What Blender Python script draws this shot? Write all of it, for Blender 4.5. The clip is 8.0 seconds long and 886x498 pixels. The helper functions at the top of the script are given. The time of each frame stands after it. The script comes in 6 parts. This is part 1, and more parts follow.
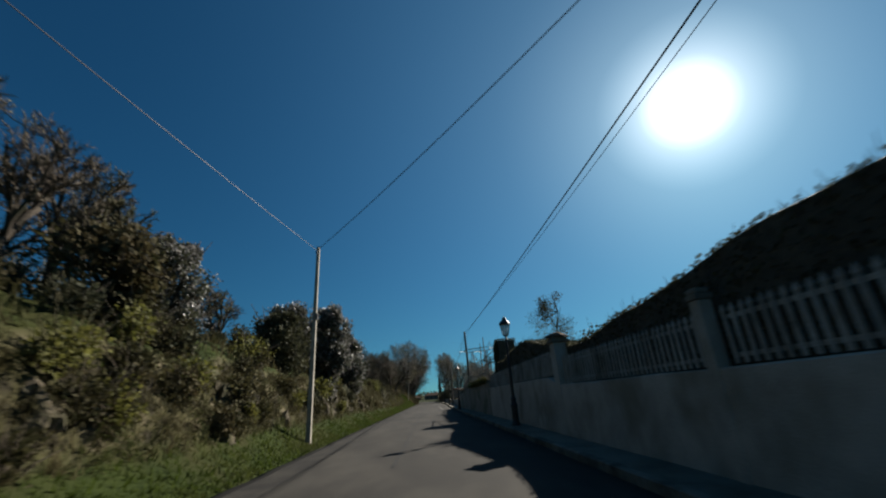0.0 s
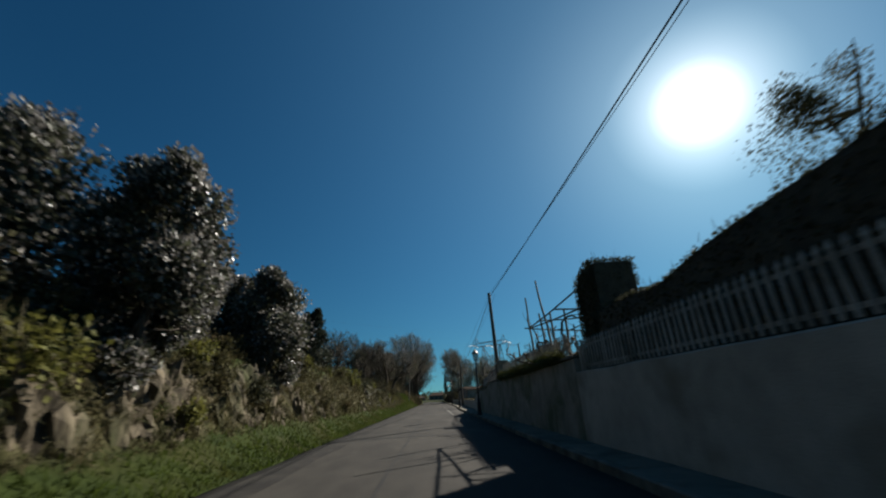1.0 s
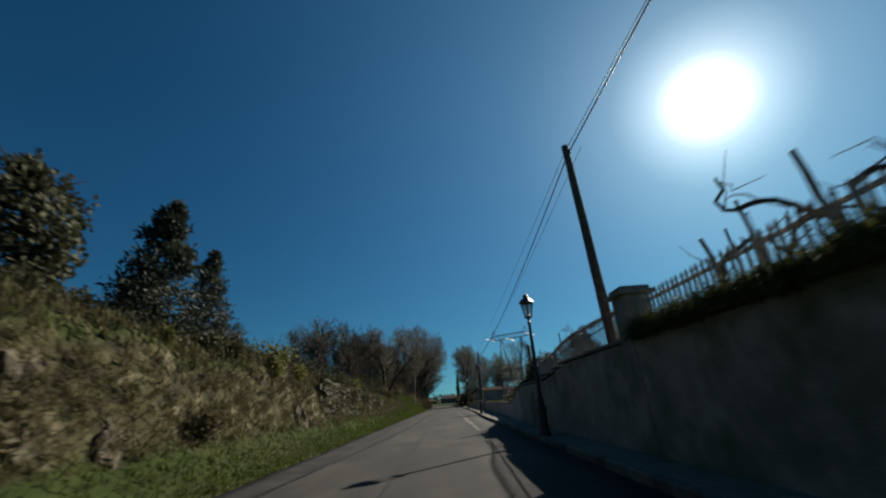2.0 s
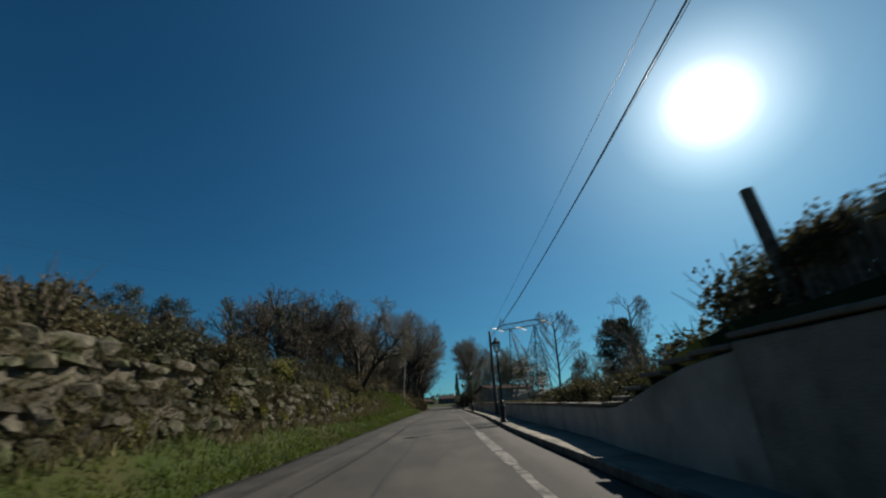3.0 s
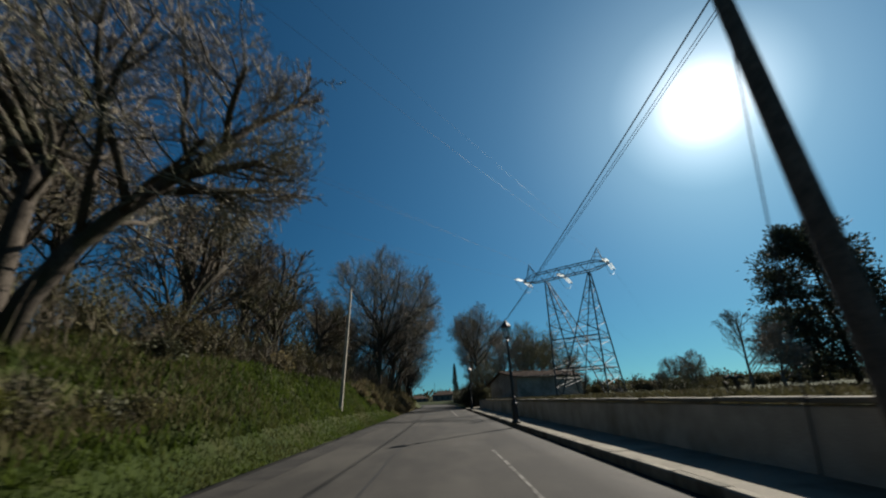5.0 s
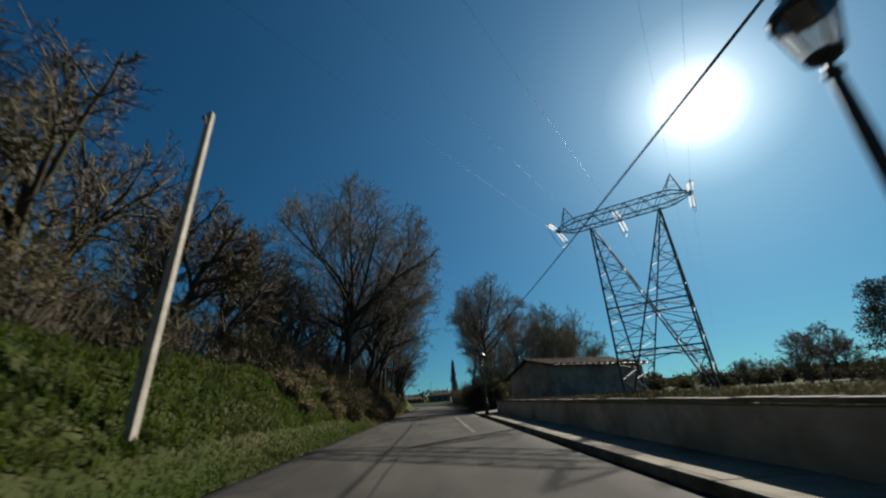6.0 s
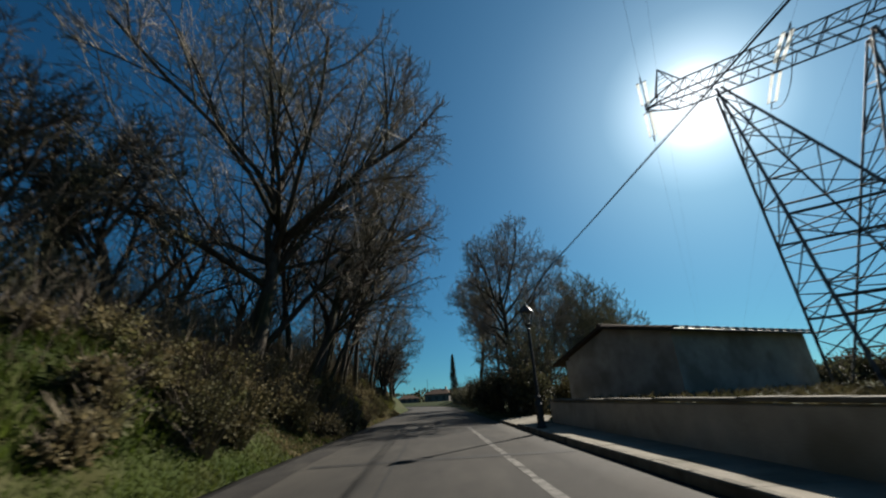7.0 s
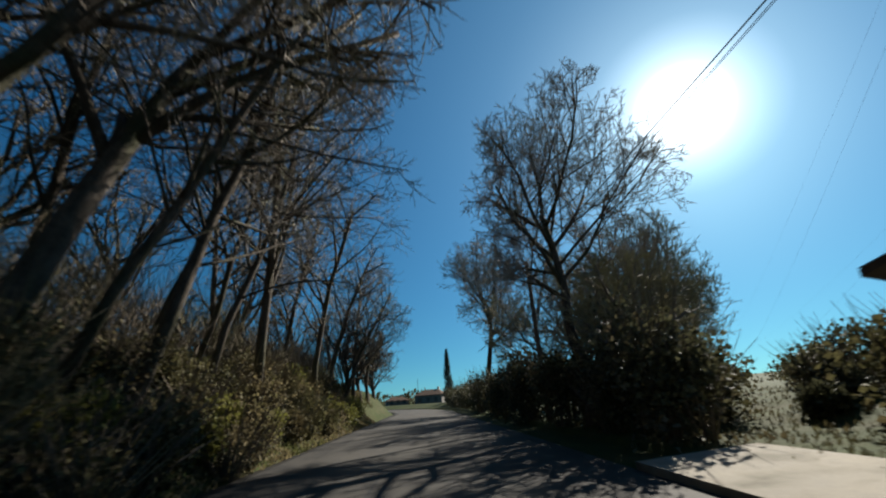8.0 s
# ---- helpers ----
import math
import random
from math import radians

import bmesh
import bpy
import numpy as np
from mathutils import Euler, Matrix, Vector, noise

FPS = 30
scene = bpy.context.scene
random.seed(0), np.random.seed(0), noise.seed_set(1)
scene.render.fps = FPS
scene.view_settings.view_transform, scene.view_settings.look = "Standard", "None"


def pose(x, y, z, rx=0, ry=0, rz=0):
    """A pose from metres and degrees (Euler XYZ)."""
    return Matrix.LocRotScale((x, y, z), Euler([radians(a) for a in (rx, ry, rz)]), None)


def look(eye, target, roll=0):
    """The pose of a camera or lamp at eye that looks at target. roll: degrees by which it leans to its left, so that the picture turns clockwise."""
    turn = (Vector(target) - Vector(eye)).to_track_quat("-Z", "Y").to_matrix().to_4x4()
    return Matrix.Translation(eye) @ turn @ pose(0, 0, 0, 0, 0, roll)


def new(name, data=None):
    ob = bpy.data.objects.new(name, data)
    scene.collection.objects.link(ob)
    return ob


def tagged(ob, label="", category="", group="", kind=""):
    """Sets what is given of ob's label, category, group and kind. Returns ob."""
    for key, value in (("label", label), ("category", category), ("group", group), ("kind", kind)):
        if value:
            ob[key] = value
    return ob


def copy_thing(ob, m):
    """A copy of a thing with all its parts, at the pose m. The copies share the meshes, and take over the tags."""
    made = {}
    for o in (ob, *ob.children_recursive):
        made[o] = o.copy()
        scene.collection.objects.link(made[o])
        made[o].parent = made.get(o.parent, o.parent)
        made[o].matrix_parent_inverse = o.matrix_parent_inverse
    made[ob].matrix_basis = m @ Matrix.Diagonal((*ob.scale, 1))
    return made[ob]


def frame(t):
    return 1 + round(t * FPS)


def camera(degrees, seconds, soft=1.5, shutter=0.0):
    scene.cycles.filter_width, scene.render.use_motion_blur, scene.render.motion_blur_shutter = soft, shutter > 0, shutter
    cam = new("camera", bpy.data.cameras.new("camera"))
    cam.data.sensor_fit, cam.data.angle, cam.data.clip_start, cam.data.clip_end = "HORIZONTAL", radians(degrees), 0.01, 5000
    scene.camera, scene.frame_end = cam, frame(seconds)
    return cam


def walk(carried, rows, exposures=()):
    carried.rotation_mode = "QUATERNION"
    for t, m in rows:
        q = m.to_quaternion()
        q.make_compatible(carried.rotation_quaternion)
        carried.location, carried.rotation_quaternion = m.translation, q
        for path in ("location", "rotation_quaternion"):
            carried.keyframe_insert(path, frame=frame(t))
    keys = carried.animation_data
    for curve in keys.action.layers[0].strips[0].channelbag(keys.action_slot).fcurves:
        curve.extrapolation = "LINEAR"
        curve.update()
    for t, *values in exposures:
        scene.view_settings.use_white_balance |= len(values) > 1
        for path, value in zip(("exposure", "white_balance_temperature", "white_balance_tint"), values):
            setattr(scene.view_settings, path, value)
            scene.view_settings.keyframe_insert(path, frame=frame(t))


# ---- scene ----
cam = camera(97.0, 8.0, soft=2.1, shutter=0.16)
PATH = [
    (0, (0.193, -7.064, 1.285), (0.299, -5.197, 1.994), -3.9),
    (0.5, (0.235, 0.267, 1.26), (0.324, 2.136, 1.967), -3.6),
    (1, (0.302, 7.596, 1.235), (0.376, 9.464, 1.948), -3.1),
    (1.5, (0.365, 14.918, 1.204), (0.418, 16.781, 1.929), -3.6),
    (1.7, (0.386, 17.845, 1.198), (0.419, 19.707, 1.926), -4.2),
    (3, (0.467, 36.872, 1.161), (0.497, 38.733, 1.892), -3.2),
    (3.5, (0.507, 44.211, 1.166), (0.54, 46.069, 1.907), -3.4),
    (4, (0.546, 51.577, 1.154), (0.579, 53.437, 1.887), -3.6),
    (4.5, (0.6, 58.939, 1.158), (0.647, 60.803, 1.882), -3.7),
    (4.7, (0.593, 61.877, 1.158), (0.639, 63.743, 1.876), -3.5),
    (5.8, (0.399, 78.002, 1.197), (0.468, 79.868, 1.914), -3.4),
    (6, (0.374, 80.915, 1.198), (0.447, 82.779, 1.917), -3.8),
    (6.5, (0.317, 88.139, 1.202), (0.401, 90.004, 1.919), -4.2),
    (7, (0.23, 95.344, 1.186), (0.314, 97.209, 1.903), -3.5),
    (7.5, (0.207, 102.54, 1.178), (0.306, 104.403, 1.897), -3.4),
    (8, (0.222, 109.718, 1.178), (0.351, 111.579, 1.899), -3.9),
]
walk(cam, [(t, look(eye, target, roll)) for t, eye, target, roll in PATH], exposures=((0, 0.78), (6.5, 0.76), (7.4, 1.16), (8, 1.32)))

# ---- light ----
SUN = Vector((0.5620, 0.6320, 0.5334)).normalized()
SUN_EL, SUN_AZ = math.asin(SUN.z), math.atan2(SUN.x, SUN.y)
world = bpy.data.worlds.new("sky")
scene.world = world
world.use_nodes = True
wn, wl = world.node_tree.nodes, world.node_tree.links
wn.clear()
w_out, w_bg, w_sky = wn.new("ShaderNodeOutputWorld"), wn.new("ShaderNodeBackground"), wn.new("ShaderNodeTexSky")
w_sky.sky_type, w_sky.sun_disc = "NISHITA", False
w_sky.sun_elevation, w_sky.sun_rotation = SUN_EL, SUN_AZ
w_sky.altitude, w_sky.air_density, w_sky.dust_density, w_sky.ozone_density = 300, 1.0, 0.3, 3.0
w_co, w_dot, w_acos = wn.new("ShaderNodeTexCoord"), wn.new("ShaderNodeVectorMath"), wn.new("ShaderNodeMath")
w_dot.operation, w_acos.operation = "DOT_PRODUCT", "ARCCOSINE"
w_dot.inputs[1].default_value = SUN
w_ramp, w_div = wn.new("ShaderNodeValToRGB"), wn.new("ShaderNodeMath")
w_div.operation = "DIVIDE"
w_div.inputs[1].default_value = radians(74.0)
# the sun's own disc and the bright air round it, by the angle from the sun
el = w_ramp.color_ramp.elements
w_ramp.color_ramp.interpolation = "B_SPLINE"
el[0].position, el[0].color = 0.0, (1, 1, 1, 1)
el[1].position, el[1].color = 1.0, (0, 0, 0, 1)
for pos, c in ((0.037, (1, 1, 1, 1)), (0.074, (0.32, 0.40, 0.45, 1)), (0.14, (0.096, 0.142, 0.178, 1)), (0.31, (0.028, 0.059, 0.085, 1)), (0.55, (0.0105, 0.025, 0.039, 1)), (0.78, (0.002, 0.006, 0.010, 1))):
    e2 = el.new(pos)
    e2.color = c
w_scale = wn.new("ShaderNodeVectorMath")
w_scale.operation = "SCALE"
w_scale.inputs["Scale"].default_value = 31.0
w_add = wn.new("ShaderNodeVectorMath")
w_add.operation = "ADD"
wl.new(w_co.outputs["Generated"], w_dot.inputs[0])
wl.new(w_dot.outputs["Value"], w_acos.inputs[0])
wl.new(w_acos.outputs[0], w_div.inputs[0])
wl.new(w_div.outputs[0], w_ramp.inputs[0])
wl.new(w_ramp.outputs[0], w_scale.inputs[0])
w_sat = wn.new("ShaderNodeHueSaturation")
w_sat.inputs["Saturation"].default_value = 1.22
# clear mountain air: the sky near the horizon stays blue
w_lift, w_norm, w_tint = wn.new("ShaderNodeVectorMath"), wn.new("ShaderNodeVectorMath"), wn.new("ShaderNodeVectorMath")
w_lift.operation, w_norm.operation, w_tint.operation = "MULTIPLY_ADD", "NORMALIZE", "MULTIPLY"
w_lift.inputs[1].default_value, w_lift.inputs[2].default_value = (1, 1, 0.945), (0, 0, 0.055)
w_tint.inputs[1].default_value = (0.45, 1.0, 1.05)
wl.new(w_co.outputs["Generated"], w_lift.inputs[0])
wl.new(w_lift.outputs[0], w_norm.inputs[0])
wl.new(w_norm.outputs[0], w_sky.inputs["Vector"])
wl.new(w_sky.outputs[0], w_sat.inputs["Color"])
wl.new(w_sat.outputs[0], w_tint.inputs[0])
wl.new(w_tint.outputs[0], w_add.inputs[0])
wl.new(w_scale.outputs[0], w_add.inputs[1])
wl.new(w_add.outputs[0], w_bg.inputs["Color"])
w_bg.inputs["Strength"].default_value = 0.0266
wl.new(w_bg.outputs[0], w_out.inputs[0])
sun = new("sun", bpy.data.lights.new("sun", "SUN"))
sun.data.energy, sun.data.angle, sun.data.color = 5.0, radians(0.53), (1.0, 0.93, 0.82)
sun.matrix_world = look(SUN * 300, (0, 0, 0))


# ---- materials ----
def mat(name, dark, light, scale=3.0, fine=40.0, rough=0.85, bump=0.3, third=None, third_scale=0.6, metallic=0.0, vary=0.0, island=False, translucent=0.0, spec=0.3, grain_dir=None):
    """A procedural surface: two tones by coarse noise, grain by fine noise, a third tone in larger patches, relief."""
    m = bpy.data.materials.new(name)
    m.use_nodes = True
    n, l = m.node_tree.nodes, m.node_tree.links
    bsdf = n["Principled BSDF"]
    geo = n.new("ShaderNodeNewGeometry")

    def noise_at(sc, detail):
        t = n.new("ShaderNodeTexNoise")
        t.inputs["Scale"].default_value, t.inputs["Detail"].default_value, t.inputs["Roughness"].default_value = sc, detail, 0.65
        if grain_dir:
            k = n.new("ShaderNodeVectorMath")
            k.operation = "MULTIPLY"
            k.inputs[1].default_value = grain_dir
            l.new(geo.outputs["Position"], k.inputs[0]), l.new(k.outputs[0], t.inputs["Vector"])
        else:
            l.new(geo.outputs["Position"], t.inputs["Vector"])
        return t

    def mixed(fac, a, b):
        x = n.new("ShaderNodeMix")
        x.data_type = "RGBA"
        if isinstance(fac, float):
            x.inputs[0].default_value = fac
        else:
            l.new(fac, x.inputs[0])
        for sock, val in ((x.inputs[6], a), (x.inputs[7], b)):
            if isinstance(val, tuple):
                sock.default_value = (*val, 1)
            else:
                l.new(val, sock)
        return x.outputs[2]

    def stretched(sock, lo, hi):
        r = n.new("ShaderNodeMapRange")
        r.inputs[1].default_value, r.inputs[2].default_value = lo, hi
        l.new(sock, r.inputs[0])
        return r.outputs[0]

    coarse, grain = noise_at(scale, 4), noise_at(fine, 3)
    col = mixed(stretched(coarse.outputs["Fac"], 0.32, 0.68), dark, light)
    if third:
        col = mixed(stretched(noise_at(third_scale, 3).outputs["Fac"], 0.48, 0.66), col, third)
    g = n.new("ShaderNodeMapRange")
    g.inputs[1].default_value, g.inputs[2].default_value, g.inputs[3].default_value, g.inputs[4].default_value = 0.3, 0.7, 0.72, 1.22
    l.new(grain.outputs["Fac"], g.inputs[0])
    fac = g.outputs[0]
    if vary:
        if island:
            src = geo.outputs["Random Per Island"]
        else:
            src = n.new("ShaderNodeObjectInfo").outputs["Random"]
        v = n.new("ShaderNodeMapRange")
        v.inputs[3].default_value, v.inputs[4].default_value = 1 - vary, 1 + vary
        l.new(src, v.inputs[0])
        mul = n.new("ShaderNodeMath")
        mul.operation = "MULTIPLY"
        l.new(fac, mul.inputs[0]), l.new(v.outputs[0], mul.inputs[1])
        fac = mul.outputs[0]
    sc = n.new("ShaderNodeVectorMath")
    sc.operation = "SCALE"
    l.new(col, sc.inputs[0]), l.new(fac, sc.inputs["Scale"])
    l.new(sc.outputs[0], bsdf.inputs["Base Color"])
    rr = n.new("ShaderNodeMapRange")
    rr.inputs[3].default_value, rr.inputs[4].default_value = max(0.02, rough - 0.12), min(1.0, rough + 0.12)
    l.new(coarse.outputs["Fac"], rr.inputs[0]), l.new(rr.outputs[0], bsdf.inputs["Roughness"])
    bsdf.inputs["Metallic"].default_value = metallic
    bsdf.inputs["Specular IOR Level"].default_value = spec
    if bump:
        b = n.new("ShaderNodeBump")
        b.inputs["Strength"].default_value, b.inputs["Distance"].default_value = bump, 0.02
        l.new(grain.outputs["Fac"], b.inputs["Height"]), l.new(b.outputs[0], bsdf.inputs["Normal"])
    if translucent:
        tr, ms = n.new("ShaderNodeBsdfTranslucent"), n.new("ShaderNodeMixShader")
        l.new(sc.outputs[0], tr.inputs["Color"])
        ms.inputs[0].default_value = translucent
        l.new(bsdf.outputs[0], ms.inputs[1]), l.new(tr.outputs[0], ms.inputs[2])
        l.new(ms.outputs[0], n["Material Output"].inputs["Surface"])
    return m


def ground_mat():
    """Grass where the land lies flat, bare earth and rock where it stands steep."""
    m = mat("turf", (0.018, 0.028, 0.008), (0.034, 0.046, 0.012), 1.3, 60, 0.97, 0.6, (0.040, 0.040, 0.015), 0.4, spec=0.05)
    n, l = m.node_tree.nodes, m.node_tree.links
    bsdf = n["Principled BSDF"]
    turf = bsdf.inputs["Base Color"].links[0].from_socket
    geo = n.new("ShaderNodeNewGeometry")
    sep = n.new("ShaderNodeSeparateXYZ")
    l.new(geo.outputs["Normal"], sep.inputs[0])
    steep = n.new("ShaderNodeMapRange")
    steep.inputs[1].default_value, steep.inputs[2].default_value, steep.inputs[3].default_value, steep.inputs[4].default_value = 0.45, 0.75, 1.0, 0.0
    l.new(sep.outputs["Z"], steep.inputs[0])
    rock = n.new("ShaderNodeTexNoise")
    rock.inputs["Scale"].default_value, rock.inputs["Detail"].default_value = 2.2, 6
    l.new(geo.outputs["Position"], rock.inputs["Vector"])
    ramp = n.new("ShaderNodeValToRGB")
    e = ramp.color_ramp.elements
    e[0].position, e[0].color = 0.38, (0.03, 0.026, 0.018, 1)
    e[1].position, e[1].color = 0.68, (0.14, 0.118, 0.078, 1)
    mid = e.new(0.52)
    mid.color = (0.06, 0.056, 0.026, 1)
    l.new(rock.outputs["Fac"], ramp.inputs[0])
    x = n.new("ShaderNodeMix")
    x.data_type = "RGBA"
    l.new(steep.outputs[0], x.inputs[0]), l.new(turf, x.inputs[6]), l.new(ramp.outputs[0], x.inputs[7])
    l.new(x.outputs[2], bsdf.inputs["Base Color"])
    return m


M = {
    "turf": ground_mat(),
    "asphalt": mat("asphalt", (0.026, 0.0245, 0.022), (0.044, 0.041, 0.036), 0.9, 220, 0.9, 0.35, (0.054, 0.05, 0.043), 0.5, grain_dir=(1, 0.35, 1), spec=0.12),
    "paint": mat("road_paint", (0.07, 0.068, 0.062), (0.21, 0.20, 0.18), 5, 60, 0.9, 0.2, (0.045, 0.043, 0.039), 2.2, spec=0.12),
    "concrete": mat("concrete", (0.15, 0.135, 0.105), (0.245, 0.22, 0.175), 1.6, 70, 0.93, 0.3, (0.105, 0.095, 0.07), 0.8, spec=0.15),
    "tar": mat("tar_seam", (0.013, 0.013, 0.013), (0.026, 0.025, 0.023), 4, 120, 0.8, 0.3, spec=0.15),
    "asphalt_dark": mat("newer_asphalt", (0.020, 0.019, 0.018), (0.034, 0.032, 0.029), 1.4, 220, 0.92, 0.35, (0.042, 0.039, 0.034), 0.7, spec=0.12),
    "kerb": mat("kerb_stone", (0.13, 0.12, 0.095), (0.23, 0.21, 0.17), 3, 90, 0.93, 0.4, (0.08, 0.073, 0.055), 1.1, vary=0.15, spec=0.15),
    "render": mat("cement_render", (0.36, 0.32, 0.265), (0.50, 0.45, 0.375), 1.2, 60, 0.92, 0.3, (0.25, 0.22, 0.165), 0.5),
    "old_wall": mat("mossy_old_render", (0.21, 0.185, 0.145), (0.36, 0.32, 0.255), 1.6, 45, 0.95, 0.6, (0.13, 0.13, 0.07), 0.7),
    "stone": mat("field_stone", (0.032, 0.029, 0.021), (0.105, 0.094, 0.070), 4.5, 30, 0.97, 1.0, (0.04, 0.047, 0.02), 1.5, vary=0.55, spec=0.1),
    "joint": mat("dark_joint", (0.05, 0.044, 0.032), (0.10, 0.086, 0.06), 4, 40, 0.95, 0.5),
    "rock": mat("bank_rock", (0.028, 0.024, 0.018), (0.18, 0.15, 0.105), 4.5, 16, 0.97, 1.0, (0.05, 0.055, 0.024), 1.1, vary=0.25, grain_dir=(1, 1, 0.28), spec=0.1),
    "bark": mat("bark", (0.036, 0.030, 0.024), (0.098, 0.082, 0.066), 7, 45, 0.97, 0.8, (0.046, 0.048, 0.028), 1.5, grain_dir=(1, 1, 0.35), spec=0.1),
    "bark_pale": mat("pale_bark", (0.10, 0.09, 0.075), (0.22, 0.20, 0.17), 8, 45, 0.93, 0.5, (0.06, 0.055, 0.045), 2),
    "twig": mat("twigs", (0.17, 0.148, 0.122), (0.31, 0.272, 0.225), 1.2, 30, 0.95, 0.0, (0.19, 0.175, 0.10), 0.3),
    "twig_dark": mat("dark_undergrowth", (0.078, 0.064, 0.048), (0.155, 0.128, 0.098), 0.8, 30, 0.97, 0.0, (0.12, 0.116, 0.058), 0.3, vary=0.4, island=True, spec=0.1),
    "twig_green": mat("budding_twigs", (0.15, 0.14, 0.085), (0.27, 0.25, 0.145), 1.0, 30, 0.95, 0.0),
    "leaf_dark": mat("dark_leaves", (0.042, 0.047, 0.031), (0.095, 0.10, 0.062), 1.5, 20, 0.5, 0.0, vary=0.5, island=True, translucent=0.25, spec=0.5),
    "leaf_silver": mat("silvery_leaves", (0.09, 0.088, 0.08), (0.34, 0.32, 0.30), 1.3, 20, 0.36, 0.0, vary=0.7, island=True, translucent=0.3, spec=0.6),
    "leaf_hedge": mat("hedge_leaves", (0.040, 0.043, 0.024), (0.085, 0.085, 0.046), 1.5, 20, 0.75, 0.0, vary=0.4, island=True, translucent=0.18, spec=0.15),
    "leaf_bramble": mat("bramble_leaves", (0.040, 0.040, 0.018), (0.092, 0.084, 0.038), 0.9, 20, 0.88, 0.0, (0.095, 0.076, 0.040), 0.6, vary=0.5, island=True, translucent=0.22, spec=0.2),
    "leaf_bracken": mat("dead_bracken", (0.085, 0.07, 0.036), (0.19, 0.155, 0.082), 0.9, 20, 0.85, 0.0, (0.09, 0.095, 0.035), 0.5, vary=0.5, island=True, translucent=0.35),
    "leaf_gorse": mat("yellow_green_leaves", (0.07, 0.075, 0.018), (0.17, 0.165, 0.045), 1.5, 20, 0.75, 0.0, vary=0.4, island=True, translucent=0.35),
    "leaf_ivy": mat("ivy_leaves", (0.052, 0.055, 0.030), (0.115, 0.112, 0.06), 1.8, 20, 0.7, 0.0, (0.10, 0.08, 0.05), 0.8, vary=0.5, island=True, translucent=0.2, spec=0.2),
    "leaf_pine": mat("pine_needles", (0.026, 0.034, 0.022), (0.058, 0.066, 0.04), 1.0, 20, 0.7, 0.0, vary=0.4, island=True, translucent=0.15),
    "grass": mat("grass_blades", (0.031, 0.048, 0.008), (0.064, 0.090, 0.014), 0.7, 15, 0.85, 0.0, (0.060, 0.066, 0.020), 0.35, vary=0.35, island=True, translucent=0.4, spec=0.15),
    "straw": mat("dry_grass", (0.055, 0.048, 0.023), (0.118, 0.102, 0.05), 0.9, 15, 0.9, 0.0, (0.06, 0.072, 0.022), 0.6, vary=0.35, island=True, translucent=0.3, spec=0.15),
    "pole_wood": mat("weathered_pole", (0.06, 0.05, 0.04), (0.13, 0.11, 0.09), 6, 60, 0.9, 0.5),
    "pole_concrete": mat("pale_concrete_pole", (0.26, 0.235, 0.19), (0.42, 0.385, 0.32), 3, 70, 0.88, 0.3),
    "iron": mat("black_painted_iron", (0.010, 0.011, 0.011), (0.026, 0.027, 0.026), 6, 70, 0.5, 0.2, spec=0.5),
    "rail": mat("grey_painted_iron", (0.16, 0.16, 0.155), (0.30, 0.29, 0.27), 5, 70, 0.6, 0.2, (0.12, 0.07, 0.04), 2.5),
    "picket": mat("pale_picket_paint", (0.30, 0.275, 0.235), (0.46, 0.43, 0.37), 3, 60, 0.75, 0.2, (0.2, 0.175, 0.135), 1.5, vary=0.15),
    "steel": mat("galvanised_steel", (0.075, 0.078, 0.082), (0.145, 0.148, 0.15), 4, 60, 0.75, 0.1, (0.05, 0.05, 0.05), 1.2, metallic=0.15, spec=0.2),
    "wire": mat("black_cable", (0.012, 0.012, 0.013), (0.025, 0.025, 0.026), 3, 30, 0.6, 0.0),
    "post_wood": mat("grey_wooden_post", (0.09, 0.075, 0.055), (0.22, 0.19, 0.15), 6, 60, 0.92, 0.5),
    "vine": mat("vine_wood", (0.06, 0.048, 0.036), (0.15, 0.12, 0.09), 9, 60, 0.95, 0.6),
    "roof": mat("brown_roof_tiles", (0.055, 0.040, 0.032), (0.11, 0.078, 0.060), 4, 50, 0.95, 0.4, vary=0.2, spec=0.03),
    "plaster": mat("grey_plaster", (0.30, 0.275, 0.24), (0.44, 0.41, 0.36), 1.0, 50, 0.93, 0.3, (0.23, 0.21, 0.175), 0.6),
    "house_wall": mat("far_house_wall", (0.11, 0.10, 0.09), (0.19, 0.175, 0.155), 1.0, 30, 0.9, 0.2),
    "dark_wood": mat("dark_timber", (0.03, 0.022, 0.016), (0.07, 0.05, 0.035), 6, 50, 0.85, 0.3),
    "green_bin": mat("dark_green_plastic", (0.012, 0.03, 0.018), (0.02, 0.045, 0.028), 3, 40, 0.5, 0.1),
}


def glass(name, color, rough=0.08, trans=0.9):
    m = bpy.data.materials.new(name)
    m.use_nodes = True
    b = m.node_tree.nodes["Principled BSDF"]
    b.inputs["Base Color"].default_value = (*color, 1)
    b.inputs["Roughness"].default_value, b.inputs["Transmission Weight"].default_value, b.inputs["IOR"].default_value = rough, trans, 1.45
    return m


M["lamp_glass"] = glass("clear_lamp_glass", (0.55, 0.56, 0.55), 0.06, 0.96)
M["insulator"] = mat("pale_glass_discs", (0.80, 0.84, 0.84), (0.90, 0.92, 0.92), 3, 30, 0.14, 0.0, translucent=0.25, spec=0.9)
M["window"] = glass("window_glass", (0.05, 0.06, 0.07), 0.05, 0.0)


